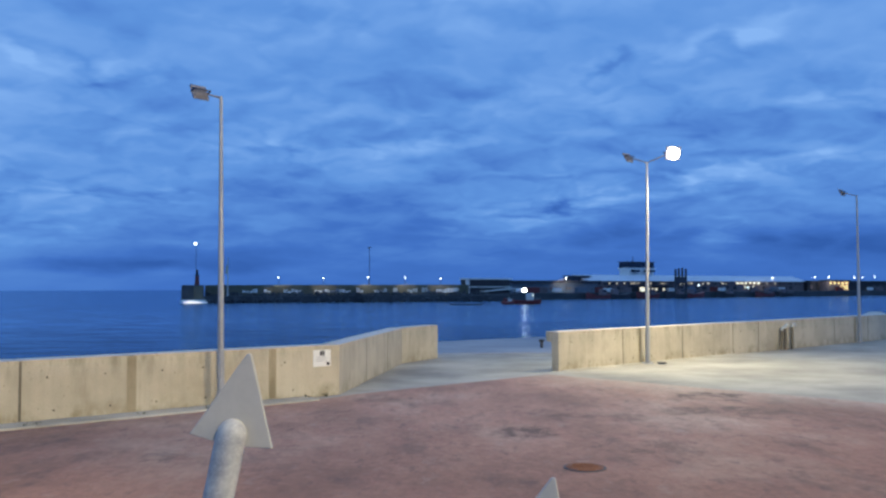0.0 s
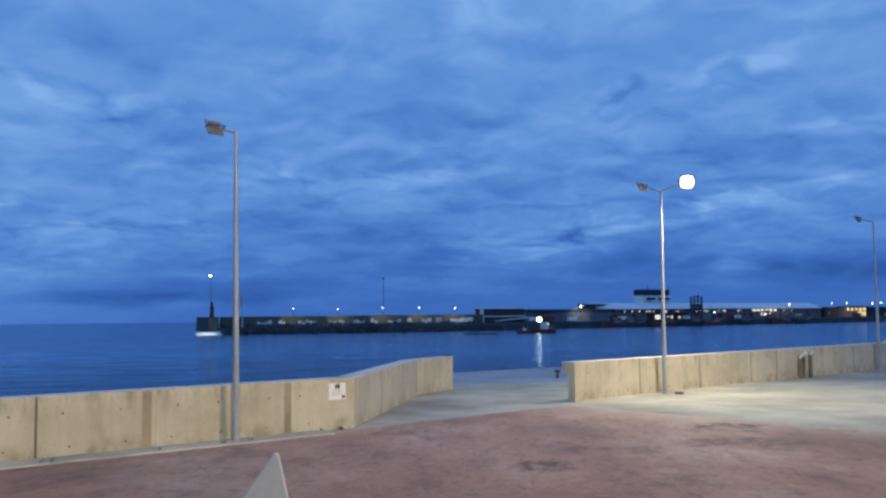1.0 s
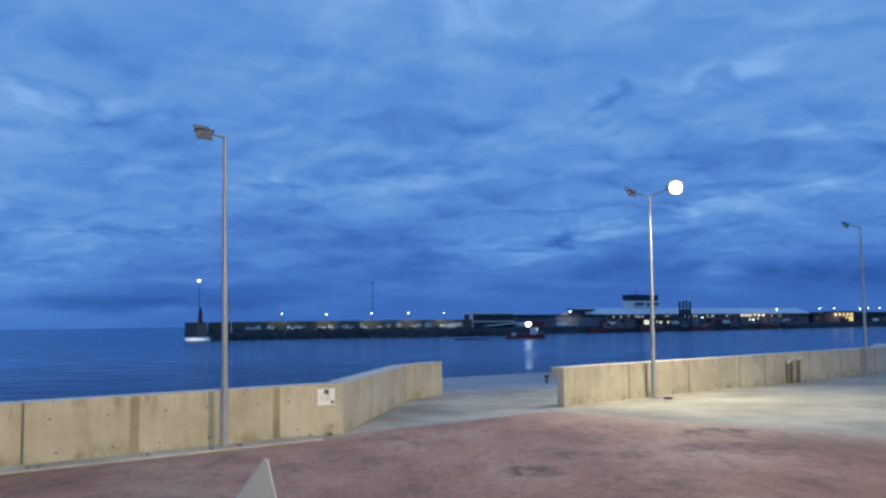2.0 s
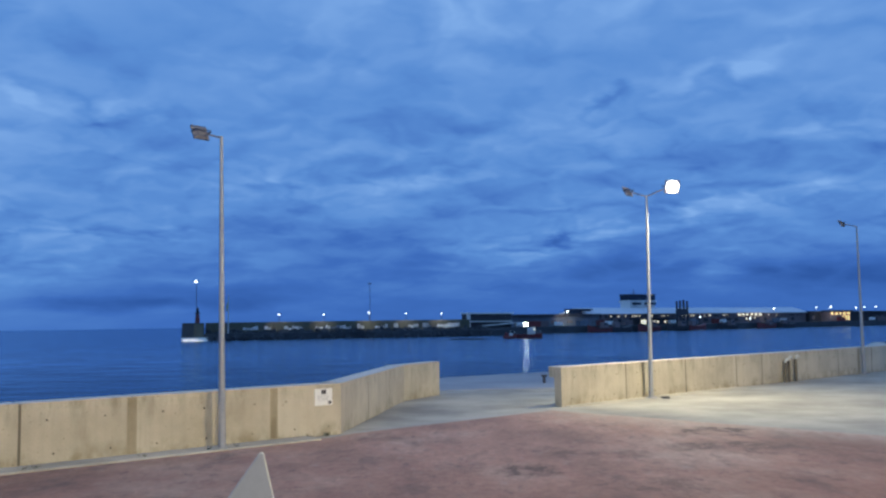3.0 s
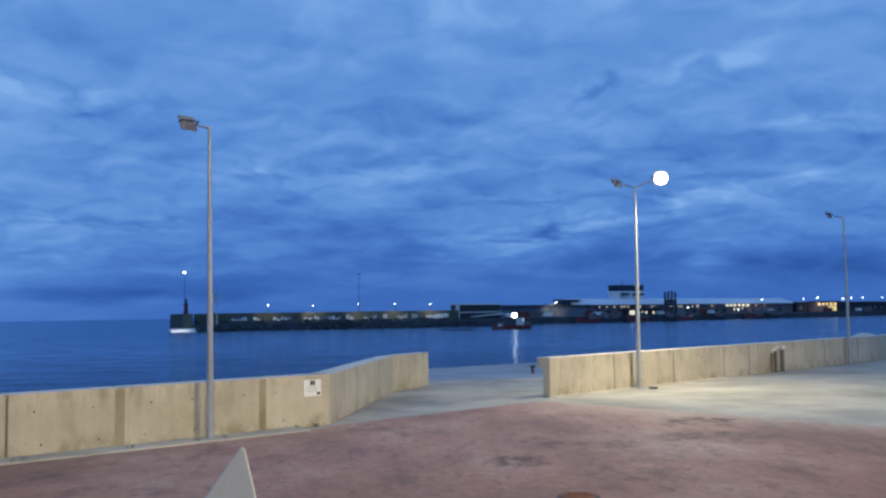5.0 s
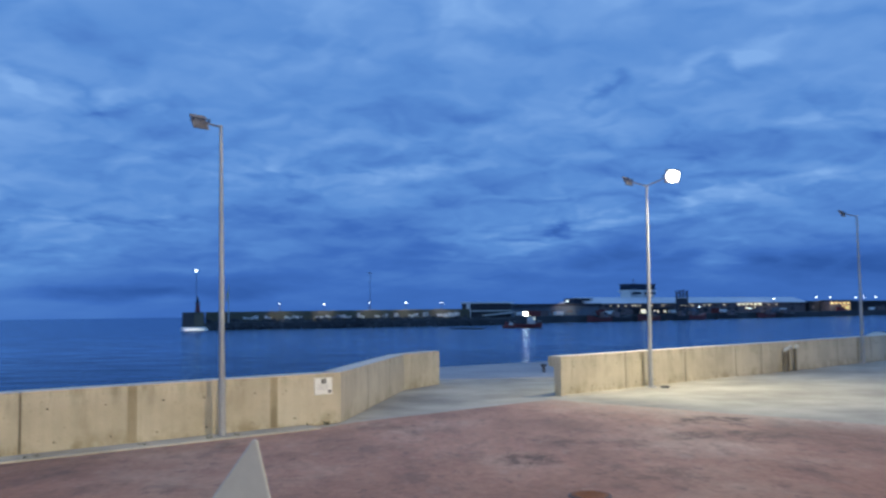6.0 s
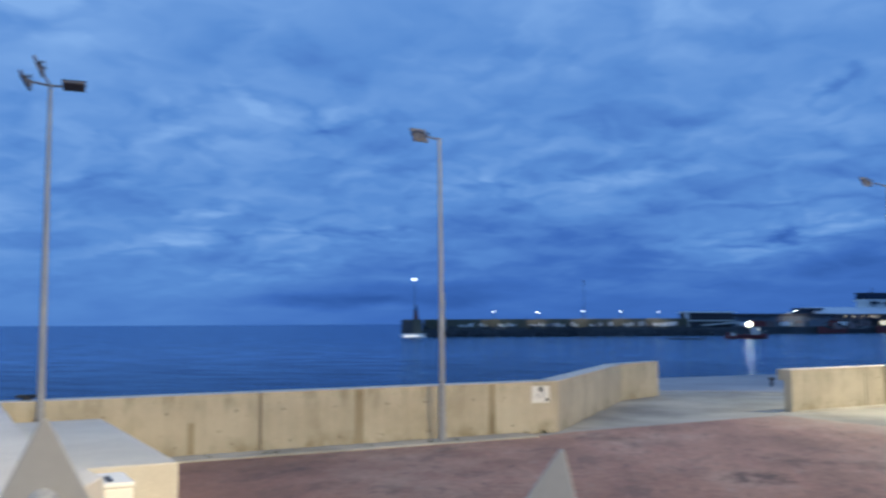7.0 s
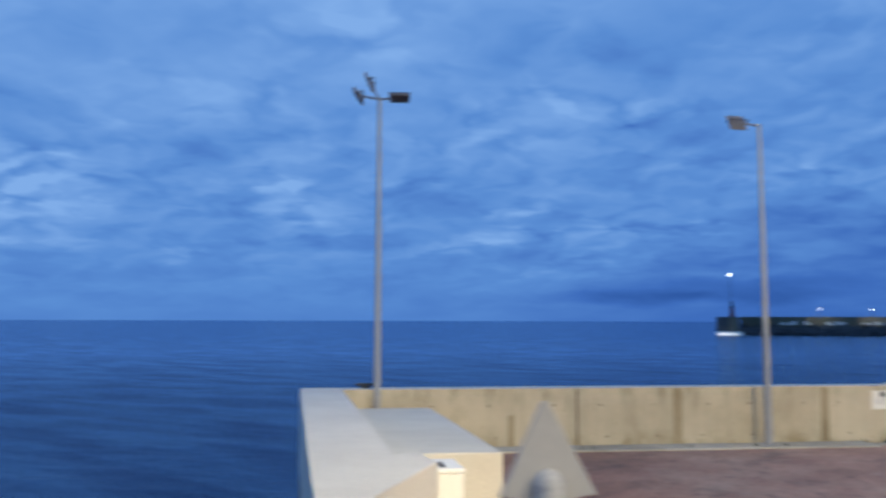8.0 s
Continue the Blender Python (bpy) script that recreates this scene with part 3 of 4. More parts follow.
def white_block():
    r = root("white_box", pose(-4.95, 7.49, 0, 0, 0, math.degrees(math.atan2(-0.74, 0.672)) + 90), "white painted box with a ridged lid beside the parapet", "box")
    part("body", box(B(), (0, 0, 0.43), (0.26, 0.62, 0.86), None, 0.02), WHITE, r)
    part("lid", box(B(), (0, 0, 0.88), (0.28, 0.64, 0.05), None, 0.015), WHITE, r)
    part("handle", box(B(), (-0.06, -0.12, 0.915), (0.04, 0.22, 0.03), None, 0.008), DARK_STEEL, r, "dark grey handle")
    return r


white_block()


# ---------------- street lamps ----------------
def flood_head(parent, at, yaw, tilt, lit):
    """A rectangular floodlight on a yoke. tilt: degrees its glass is turned up from facing straight down."""
    m = pose(*at, 0, 0, yaw) @ pose(0, 0, 0, tilt, 0, 0) @ Matrix.Scale(1.0 if lit else 0.76, 4)
    bm = B()
    box(bm, (0, 0, 0.04), (0.46, 0.40, 0.05), None, 0.012)
    box(bm, (0, -0.05, 0.08), (0.40, 0.26, 0.05), None, 0.015, 0.72)
    for i in range(5):
        box(bm, (-0.12 + i * 0.06, -0.05, 0.105), (0.012, 0.18, 0.03))
    bm.transform(m)
    h = part("housing", bm, LAMP_BODY, parent, "grey tilted floodlight housing")
    if lit:
        bm = B()
        bmesh.ops.create_uvsphere(bm, u_segments=24, v_segments=14, radius=1.0)
        bm.transform(Matrix.Translation((0, 0, -0.01)) @ Matrix.Diagonal((0.185, 0.175, 0.06, 1)))
    else:
        bm = box(B(), (0, 0, 0.012), (0.40, 0.34, 0.012))
    bm.transform(m)
    g = part("glass", bm, GLOW_FLOOD if lit else LAMP_BACK, h, "glowing white lamp glass" if lit else "dull unlit lamp glass")
    bm = B()
    for s in (-0.245, 0.245):
        box(bm, (s, 0, 0.10), (0.012, 0.04, 0.16))
    box(bm, (0, 0, 0.18), (0.50, 0.03, 0.012))
    bm.transform(m)
    part("yoke", bm, DARK_STEEL, h)
    return m


def street_lamp(x, y, top, heads, label, lights=(), lean=0.0):
    """heads: (dx, dy, dz, yaw, tilt, lit) from the pole's top."""
    r = root("street_lamp", pose(x, y, 0, 0, lean, 0), label, "street lamp", "harbour street lamps")
    part("pole", tube(B(), (0, 0, 0.02), (0, 0, top), 0.070, 0.030, 18), GALV, r, "", True)
    bm = box(B(), (0, 0, 0.012), (0.30, 0.30, 0.024), None, 0.004)
    part("base_plate", bm, GALV, r)
    for i in range(4):
        sx, sy = (-0.11, 0.11)[i % 2], (-0.11, 0.11)[i // 2]
        part("bolt", tube(B(), (sx, sy, 0.02), (sx, sy, 0.06), 0.014, None, 6), GALV, r)
    part("service_hatch", box(B(), (0, -0.068, 0.75), (0.07, 0.012, 0.26), None, 0.003), GALV, r)
    for dx, dy, dz, yaw, tilt, lit in heads:
        bm = tube(B(), (0, 0, top - 0.03), (dx, dy, top + dz), 0.020, 0.016, 10)
        part("arm", bm, LAMP_BODY, r)
        flood_head(r, (dx * 1.12, dy * 1.12, top + dz - 0.02), yaw, tilt, lit)
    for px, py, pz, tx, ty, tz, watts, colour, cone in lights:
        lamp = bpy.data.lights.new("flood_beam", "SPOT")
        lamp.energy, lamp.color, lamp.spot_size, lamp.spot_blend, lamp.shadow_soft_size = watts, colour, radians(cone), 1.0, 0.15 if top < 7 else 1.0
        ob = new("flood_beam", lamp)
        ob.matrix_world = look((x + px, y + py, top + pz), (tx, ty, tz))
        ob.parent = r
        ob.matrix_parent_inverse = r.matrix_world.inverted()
    return r


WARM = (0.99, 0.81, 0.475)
COOL = (1.0, 0.91, 0.64)
street_lamp(-4.22, 17.28, 5.95, [(-0.36, -0.10, 0.06, 50, 66, False)], "grey steel street lamp with one unlit floodlight", (), -0.4)
street_lamp(-9.82, 12.88, 6.27, [(-0.30, -0.21, 0.03, 127, 58, False), (-0.13, -0.15, 0.275, 122, 66, False), (0.26, 0.19, -0.01, 215, 14, False)], "tall grey steel street lamp with three unlit floodlights")
street_lamp(6.08, 27.20, 6.05, [(-0.53, 0.0, 0.12, 45, 60, False), (0.70, -0.05, 0.27, 192, 76, True)], "grey steel street lamp with one lit floodlight",
            [(0.90, -0.50, 0.10, 8.0, 25.6, 0.0, 2300, COOL, 156)], 0.5)
street_lamp(17.05, 37.35, 6.05, [(-0.55, 0.05, 0.12, 45, 60, False)], "grey steel street lamp standing before the sea wall")
street_lamp(8.0, -12.0, 12.0, [(-0.3, 0.6, 0.1, 25, 35, True)], "unseen lit floodlight mast on the landward side",
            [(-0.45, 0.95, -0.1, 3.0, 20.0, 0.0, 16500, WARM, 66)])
# added mast out of view; its narrow beam brightens and warms the parapet
street_lamp(10.0, 0.0, 13.0, [(-0.6, 0.2, 0.1, 70, 35, True)], "unseen lit floodlight mast on the landward side",
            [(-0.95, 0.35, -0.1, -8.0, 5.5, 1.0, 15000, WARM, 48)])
street_lamp(46.0, -14.0, 22.0, [(-0.4, 0.5, 0.1, 50, 35, True)], "tall unseen lit floodlight mast on the landward side",
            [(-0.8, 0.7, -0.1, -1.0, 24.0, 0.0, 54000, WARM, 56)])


# ---------------- things along the walls ----------------
def notice_sign():
    m = pose(-2.566, 19.132, 0.80, 0, 0, math.degrees(math.atan2(U.y, U.x)))
    r = root("notice_sign", m, "square white notice plate on the sea wall", "sign")
    part("plate", box(B(), (0, -0.012, 0), (0.43, 0.016, 0.345), None, 0.004), WHITE, r)
    for i, x in enumerate((-0.028, 0.034)):
        part("emblem", box(B(), (x, -0.022, 0.105), (0.05, 0.005, 0.10)), BLACK, r)
    part("stamp", box(B(), (0.15, -0.022, -0.115), (0.07, 0.005, 0.06)), BLACK, r)
    for z in (0.02, -0.02, -0.06):
        part("text_bar", box(B(), (-0.02, -0.0215, z), (0.25, 0.004, 0.008)), DULL_GLASS, r)
    return r


notice_sign()


def drain_pipe(s, height):
    p = RW0 + rdir * s
    r = root("drain_pipe", pose(p.x, p.y, 0, 0, 0, math.degrees(math.atan2(rdir.y, rdir.x))), "pale bent pipe rising along the sea wall", "pipe", "wall pipes")
    bm = tube(B(), (0, -0.10, 0), (0, -0.10, height), 0.055, None, 12)
    part("riser", bm, PIPE_BROWN, r, "brown stained riser", True)
    bm = B()
    pts = [Vector((0, -0.10, height))] + [Vector((0.14 - 0.14 * math.cos(k * math.pi / 8), -0.10, height + 0.12 * math.sin(k * math.pi / 8))) for k in range(1, 8)]
    for a, b in zip(pts, pts[1:]):
        tube(bm, a, b, 0.042, None, 12)
    part("elbow", bm, SHED_PALE, r, "pale pipe bend", True)
    return r


for s, h in ((12.35, 0.70), (12.62, 0.78), (13.14, 0.80)):
    drain_pipe(s, h)


def manhole():
    r = root("manhole_cover", pose(1.76, 11.42, 0.012), "round rusty iron manhole cover in the paving", "manhole cover")
    part("rim", tube(B(), (0, 0, 0), (0, 0, 0.012), 0.27, 0.265, 32), DARK_STEEL, r)
    bm = tube(B(), (0, 0, 0.004), (0, 0, 0.02), 0.24, 0.235, 32)
    for i in range(-3, 4):
        box(bm, (0, i * 0.06, 0.022), (0.36 - abs(i) * 0.05, 0.02, 0.006))
    part("lid", bm, RUST, r)


manhole()
# small dark drain lid beside the lamp foot
tagged(part("drain_cover", box(B(), (6.45, 27.0, 0.03), (0.22, 0.22, 0.05), None, 0.01), DARK_STEEL), "small dark drain lid beside the lamp foot", "drain lid")


def upturned_dinghy():
    p = polar(25.35, 45.5)
    r = root("upturned_dinghy", pose(p.x, p.y, 0, 0, 0, -22), "pale upturned dinghy on trestles behind the sea wall", "boat")
    bm = B()
    bmesh.ops.create_uvsphere(bm, u_segments=24, v_segments=12, radius=1.0)
    for v in bm.verts:
        taper = 1.0 - 0.35 * max(0.0, v.co.x)
        v.co = Vector((v.co.x * 0.56, v.co.y * 0.36 * taper, 0.86 + max(v.co.z, 0.0) ** 0.8 * 0.30))
    part("hull", bm, SHED_PALE, r, "", True)
    part("keel", box(B(), (0, 0, 1.15), (0.6, 0.03, 0.04), None, 0.01), BLUE_GREY, r)
    for x in (-0.3, 0.28):
        t = part("trestle", box(B(), (x, 0, 0.84), (0.07, 0.7, 0.07), None, 0.008), DARK_STEEL, r)
        for y in (-0.28, 0.28):
            part("leg", tube(B(), (x, y * 1.2, 0.0), (x, y, 0.81), 0.03, None, 8), DARK_STEEL, t)


upturned_dinghy()


# ---------------- iron fence with arrow spikes ----------------
def arrow_head(bm, m, w=0.056, h=0.062, t=0.0045):
    pts = [(-w * 0.5, 0), (-w * 0.17, -0.002), (w * 0.17, -0.002), (w * 0.5, 0), (0.0014, h), (-0.0014, h)]
    fr = [bm.verts.new(m @ Vector((x, -t / 2, z))) for x, z in pts]
    bk = [bm.verts.new(m @ Vector((x, t / 2, z))) for x, z in pts]
    bm.faces.new(fr)
    bm.faces.new(bk[::-1])
    k = len(pts)
    for i in range(k):
        bm.faces.new((fr[i], bk[i], bk[(i + 1) % k], fr[(i + 1) % k]))
    bmesh.ops.bevel(bm, geom=[e for e in bm.edges], offset=0.0008, segments=1, affect="EDGES")
    return bm


def spike(parent, tip, lean, back, yaw, wide, h, bar_r):
    """One fence bar: upright below, its top bent over by lean and back degrees, ending in a flat arrowhead."""
    m = Matrix.Translation(tip) @ pose(0, 0, 0, 0, 0, yaw) @ pose(0, 0, 0, back, lean, 0) @ Matrix.Translation((0, 0, -h))
    foot = m @ Vector((0, 0, -0.30))
    bm = tube(B(), (foot.x, foot.y, 0.02), foot, bar_r, None, 16)
    tube(bm, foot, m @ Vector((0, -bar_r * 0.55, 0.004)), bar_r, None, 16)
    bar = part("bar", bm, ZINC, parent, "mottled zinc-coated round bar", True)
    part("arrowhead", arrow_head(B(), m, wide, h), SPIKE, bar, "flat grey arrow-shaped point")
    bm = B()
    bmesh.ops.create_uvsphere(bm, u_segments=20, v_segments=12, radius=bar_r * 1.0)
    bmesh.ops.transform(bm, matrix=m @ Matrix.Translation((0, -bar_r * 0.55, 0.004)) @ Matrix.Diagonal((1, 1, 1.15, 1)), verts=bm.verts)
    part("weld", bm, ZINC, bar, "rounded pale weld", True)
    return foot


fence = root("iron_fence", pose(0, 0.6, 0), "grey iron fence with arrow-headed bars", "fence")
fence.matrix_world = Matrix()
feet = []
TIP_A = (-0.131, 0.637, 2.2075)
TIP_B = (-0.362, 0.414, 2.246)
TIP_C = (0.090, 0.660, 2.114)
for tip, lean, back, yaw, wide, h, bar_r in ((TIP_A, 11, -4, 4, 0.0595, 0.063, 0.0108), (TIP_B, -1, -4, 36, 0.0495, 0.0470, 0.0085), (TIP_C, 14, -4, -6, 0.057, 0.062, 0.0105)):
    feet.append(spike(fence, tip, lean, back, yaw, wide, h, bar_r))
for z in (0.25, 1.70):
    order = [feet[1], feet[0], feet[2]]
    bm = B()
    for a, b in zip(order, order[1:]):
        tube(bm, (a.x, a.y, z), (b.x, b.y, z), 0.014, None, 10)
    part("rail", bm, GALV, fence)


# ---------------- the far breakwater ----------------
P0, P1 = polar(-16.12, 357), polar(3.0, 378)
pd = (P1 - P0).normalized()
pyaw = math.degrees(math.atan2(pd.y, pd.x))
plen = (P1 - P0).length


def pier_point(bearing, back=0.0):
    """Where a bearing meets the breakwater's face, moved back from it."""
    d = polar(bearing, 1.0)
    n = Vector((-pd.y, pd.x))
    s = (P0 + n * back).dot(n) / d.dot(n)
    return d * s


def breakwater():
    r = root("breakwater", pose(P0.x, P0.y, 0, 0, 0, pyaw), "long dark concrete breakwater across the water", "breakwater", kind="structure")
    part("apron", box(B(), (plen / 2 + 5, 8, -2.2), (plen + 10, 16, 3.4), None, 0.2), PIER_DARK, r)
    part("crown_wall", box(B(), (plen / 2 + 1, 12, 1.6), (plen - 16, 6, 4.5), None, 0.2), PIER_WALL, r)
    part("pier_head", box(B(), (4.2, 9, 0.3), (8.4, 18, 7.0), None, 0.3, 0.97), PIER_DARK, r)
    part("pale_face", box(B(), (6.2, -0.15, 1.0), (3.4, 0.3, 5.0)), PIER_WALL, r, "pale painted corner of the pier head")
    # solid white wedge standing in for the lamp's bright reflection on the water
    bm = B()
    v = [bm.verts.new(p) for p in ((-0.2, -0.2, -1.7), (10.2, -0.2, -1.7), (9.2, -4.0, -3.1), (0.8, -4.0, -3.1), (-0.2, -0.2, -3.2), (10.2, -0.2, -3.2))]
    for f in ((0, 1, 2, 3), (0, 3, 4), (1, 5, 2), (4, 3, 2, 5), (0, 4, 5, 1)):
        bm.faces.new([v[k] for k in f])
    part("water_glow_wedge", bm, WHITE, r, "pale wedge imitating lamplight on the water at the pier foot")
    bm = B()
    rng = random.Random(4)
    for i in range(620):
        s = 0.7 + rng.random() * 1.4
        up = rng.random()
        turn = Euler((rng.random() * 3, rng.random() * 3, rng.random() * 3)).to_matrix().to_4x4()
        box(bm, (9 + rng.random() * (plen - 9), -2.0 + up * 9.5, -3.0 + up * 2.9 + rng.random() * 0.7), (s, s * 0.8, s * 0.7), turn, 0.0, 0.8)
    tagged(part("boulders", bm, PIER_DARK, r), kind="stuff")
    # faded white paint patches along the crown wall
    rng = random.Random(7)
    for b0, b1 in ((-12.5, -11.6), (-11.2, -10.8), (-10.0, -8.9), (-8.1, -5.9), (-5.5, -5.1), (-4.4, -3.6), (-3.2, -2.9), (-2.3, -1.7), (-1.4, -0.9), (-0.5, 0.9)):
        bb = b0
        while bb < b1:
            step = rng.uniform(0.10, 0.32)
            q, q2 = pier_point(bb, 9.0), pier_point(min(bb + step * 0.85, b1), 9.0)
            s0, s1 = (q - P0).dot(pd), (q2 - P0).dot(pd)
            hh = rng.uniform(0.7, 1.9)
            part("painted_patch", box(B(), ((s0 + s1) / 2, 8.9, 0.5 + hh / 2 + rng.random() * 0.5), (max(0.4, s1 - s0), 0.2, hh)), rng.choice((WHITE, WHITE, WHITE, SHED_PALE, SHED_PALE, BLUE_GREY)), r)
            bb += step
    return r


breakwater()


def harbour_light(bearing, z, on_wall=3.7, size=1.0, lit=True, dist=None, back=10.0):
    p = pier_point(bearing, back) if dist is None else polar(bearing, dist)
    r = root("harbour_lamp", pose(p.x, p.y, on_wall), "slim mast with a bright cool harbour lamp" if lit else "slim mast with a faint harbour lamp", "lamp post", "harbour lamps")
    part("mast", tube(B(), (0, 0, 0), (0, 0, z - on_wall), 0.12, 0.09, 8), DARK_STEEL, r)
    bm = box(B(), (0, -0.25, z - on_wall + 0.1), (1.1 * size, 0.8, 0.35), None, 0.08)
    h = part("housing", bm, DARK_STEEL, r)
    part("bulb", box(B(), (0, -0.75, z - on_wall - 0.1), (0.50 * size, 0.4, 0.38 * size), None, 0.1), GLOW_COOL if lit else DULL_GLASS, h, "bright cool lamp" if lit else "")
    return r


bulb_lamps = []
for b, z in ((-10.3, 6.9), (-7.55, 6.6), (-4.74, 7.0), (-2.44, 6.8), (-0.2, 6.6)):
    lamp_post = harbour_light(b, z)
    bulb_lamps.append(lamp_post)
tall = harbour_light(-15.27, 19.6, 3.7, 1.9, True, None, 1.5)


def bulb_light(thing, offset, watts, colour=(0.9, 0.97, 1.0), aim=None, cone=130):
    """The light that a harbour lamp's bulb throws."""
    lamp = bpy.data.lights.new("bulb_light", "SPOT" if aim else "POINT")
    lamp.energy, lamp.color, lamp.shadow_soft_size = watts, colour, 0.4
    ob = new("bulb_light", lamp)
    spot = thing.matrix_world.translation + Vector(offset)
    if aim:
        lamp.spot_size, lamp.spot_blend = radians(cone), 0.8
        ob.matrix_world = look(spot, aim)
    else:
        ob.matrix_world = Matrix.Translation(spot)
    ob.parent = thing
    ob.matrix_parent_inverse = thing.matrix_world.inverted()


bulb_light(tall, (0, -3.0, 15.2), 34000, (1.0, 0.95, 0.80), (P0.x + 5.5, P0.y - 6.0, SEA), 34)
harbour_light(-4.69, 19.0, 3.7, 1.3, False)


for lamp_post in bulb_lamps:
    q = lamp_post.matrix_world.translation
    bulb_light(lamp_post, (0, -5.0, 2.6), 800, (1.0, 0.93, 0.78), (q.x, q.y + 3.0, 0.6))


def beacon():
    p = pier_point(-15.2, 5)
    r = root("harbour_beacon", pose(p.x, p.y, 3.75), "small dark red harbour beacon on the pier head", "beacon")
    part("tower", tube(B(), (0, 0, 0), (0, 0, 3.6), 1.0, 0.7, 12), RED_PAINT, r)
    part("gallery", tube(B(), (0, 0, 3.6), (0, 0, 3.9), 1.2, None, 12), DARK_STEEL, r)
    part("lantern", tube(B(), (0, 0, 3.9), (0, 0, 5.2), 0.5, 0.45, 10), TOWER_GLASS, r)
    part("cap", tube(B(), (0, 0, 5.2), (0, 0, 6.2), 0.6, 0.05, 10), DARK_STEEL, r)


beacon()


def banner_mast():
    p = pier_point(-13.38, 3)
    r = root("flag_mast", pose(p.x, p.y, -0.5), "pale mast with a limp dull yellow flag", "flagpole")
    part("mast", tube(B(), (0, 0, 0), (0, 0, 15.0), 0.28, 0.16, 10), SHED_PALE, r)
    bm = B()
    for i in range(4):
        box(bm, (-0.35 - 0.1 * i, 0, 11.5 - i * 0.8), (0.5, 0.12, 0.85), None, 0.03)
    part("flag", bm, FLAG, r)


banner_mast()

# ---------------- harbour quay beyond, with sheds and terminal ----------------
Q0, Q1 = polar(0.8, 392), polar(30.0, 760)
qd = (Q1 - Q0).normalized()
qn = Vector((-qd.y, qd.x))
qyaw = math.degrees(math.atan2(qd.y, qd.x))


def quay_point(bearing, back=0.0):
    d = polar(bearing, 1.0)
    s = (Q0 + qn * back).dot(qn) / d.dot(qn)
    return d * s


far_quay = root("far_quay", pose(Q0.x, Q0.y, 0, 0, 0, qyaw), "dark harbour quay across the water", "quay", kind="structure")
part("quay_wall", box(B(), ((Q1 - Q0).length / 2, 60, -1.6), ((Q1 - Q0).length, 120, 3.4), None, 0.3), PIER_DARK, far_quay)


def front(name, b0, b1, z0, z1, back, mat, label, category="building", depth=14, roof=None, roof_h=0.8):
    """A long low harbour building between two bearings, facing the water."""
    a, b = quay_point(b0, back), quay_point(b1, back)
    run = (b - a).length
    r = root(name, pose(a.x, a.y, 0, 0, 0, qyaw), label, category)
    part("wall", box(B(), (run / 2, depth / 2, (z0 + z1) / 2), (run, depth, z1 - z0), None, 0.1), mat, r)
    if roof:
        part("roof", box(B(), (run / 2, depth / 2 - 0.6, z1 + roof_h / 2), (run + 1.2, depth + 1.6, roof_h), None, 0.1), roof, r)
    return r, run, z0, z1


def lit_windows(thing, count, z, size, mat, span=(0.0, 1.0), seed=1, chance=1.0, name="window"):
    r, run, z0, z1 = thing
    rng = random.Random(seed)
    for i in range(count):
        if rng.random() > chance:
            continue
        x = run * (span[0] + (span[1] - span[0]) * (i + 0.5) / count)
        w = part(name, box(B(), (x, -0.12, z), (size[0] * rng.uniform(0.7, 1.1), 0.24, size[1]), None, 0.03), mat, r)
    return r


# open-fronted shed with a white portal
shed = front("boat_shed", 1.4, 4.15, -0.3, 6.2, 6, SHED_DARK, "dark boat shed with a white framed front", depth=4, roof=WHITE, roof_h=0.6)
part("portal_post", box(B(), (0.4, -0.5, 3.0), (1.4, 1.0, 6.8)), WHITE, shed[0], "white corner post")
part("fascia", box(B(), (shed[1] / 2, -0.4, 2.9), (shed[1], 0.8, 0.5)), SHED_PALE, shed[0])
part("sloping_canopy", box(B(), (shed[1] * 0.65, -2.0, 1.5), (shed[1] * 0.7, 3.0, 0.5), Euler((0, radians(-4), 0)).to_matrix().to_4x4()), SHED_PALE, shed[0])
low = front("low_warehouse", 4.2, 9.6, -0.3, 4.8, 14, BLUE_GREY, "long low blue-grey warehouse", roof=DARK_STEEL, roof_h=1.2)
lit_windows(low, 10, 2.2, (3.2, 1.2), SHED_BROWN, seed=3, chance=0.7, name="shutter")
hut = front("quay_hut", 8.0, 9.1, -0.3, 8.2, 22, TOWER_GLASS, "dark block-shaped harbour office", depth=6, roof=DARK_STEEL, roof_h=0.5)
term = front("ferry_terminal", 9.1, 21.6, -0.3, 6.0, 18, SHED_BROWN, "very long ferry terminal with a pale sloping roof", depth=22)
bm = B()
k = [bm.verts.new(v) for v in ((-2, -1.5, 5.9), (term[1] + 2, -1.5, 5.9), (term[1] + 2, 10, 9.2), (-2, 10, 9.2), (-2, 24, 5.9), (term[1] + 2, 24, 5.9))]
for f in ((0, 1, 2, 3), (3, 2, 5, 4), (0, 3, 4), (1, 5, 2), (0, 4, 5, 1)):
    bm.faces.new([k[i] for i in f])
part("sloping_roof", bm, ROOF_PALE, term[0], "pale lavender sheet roof")
def span_of(b0, b1, first=9.1, back=18):
    """Stretch of the terminal's front between two bearings."""
    return tuple((quay_point(b, back) - quay_point(first, back)).length / term[1] for b in (b0, b1))


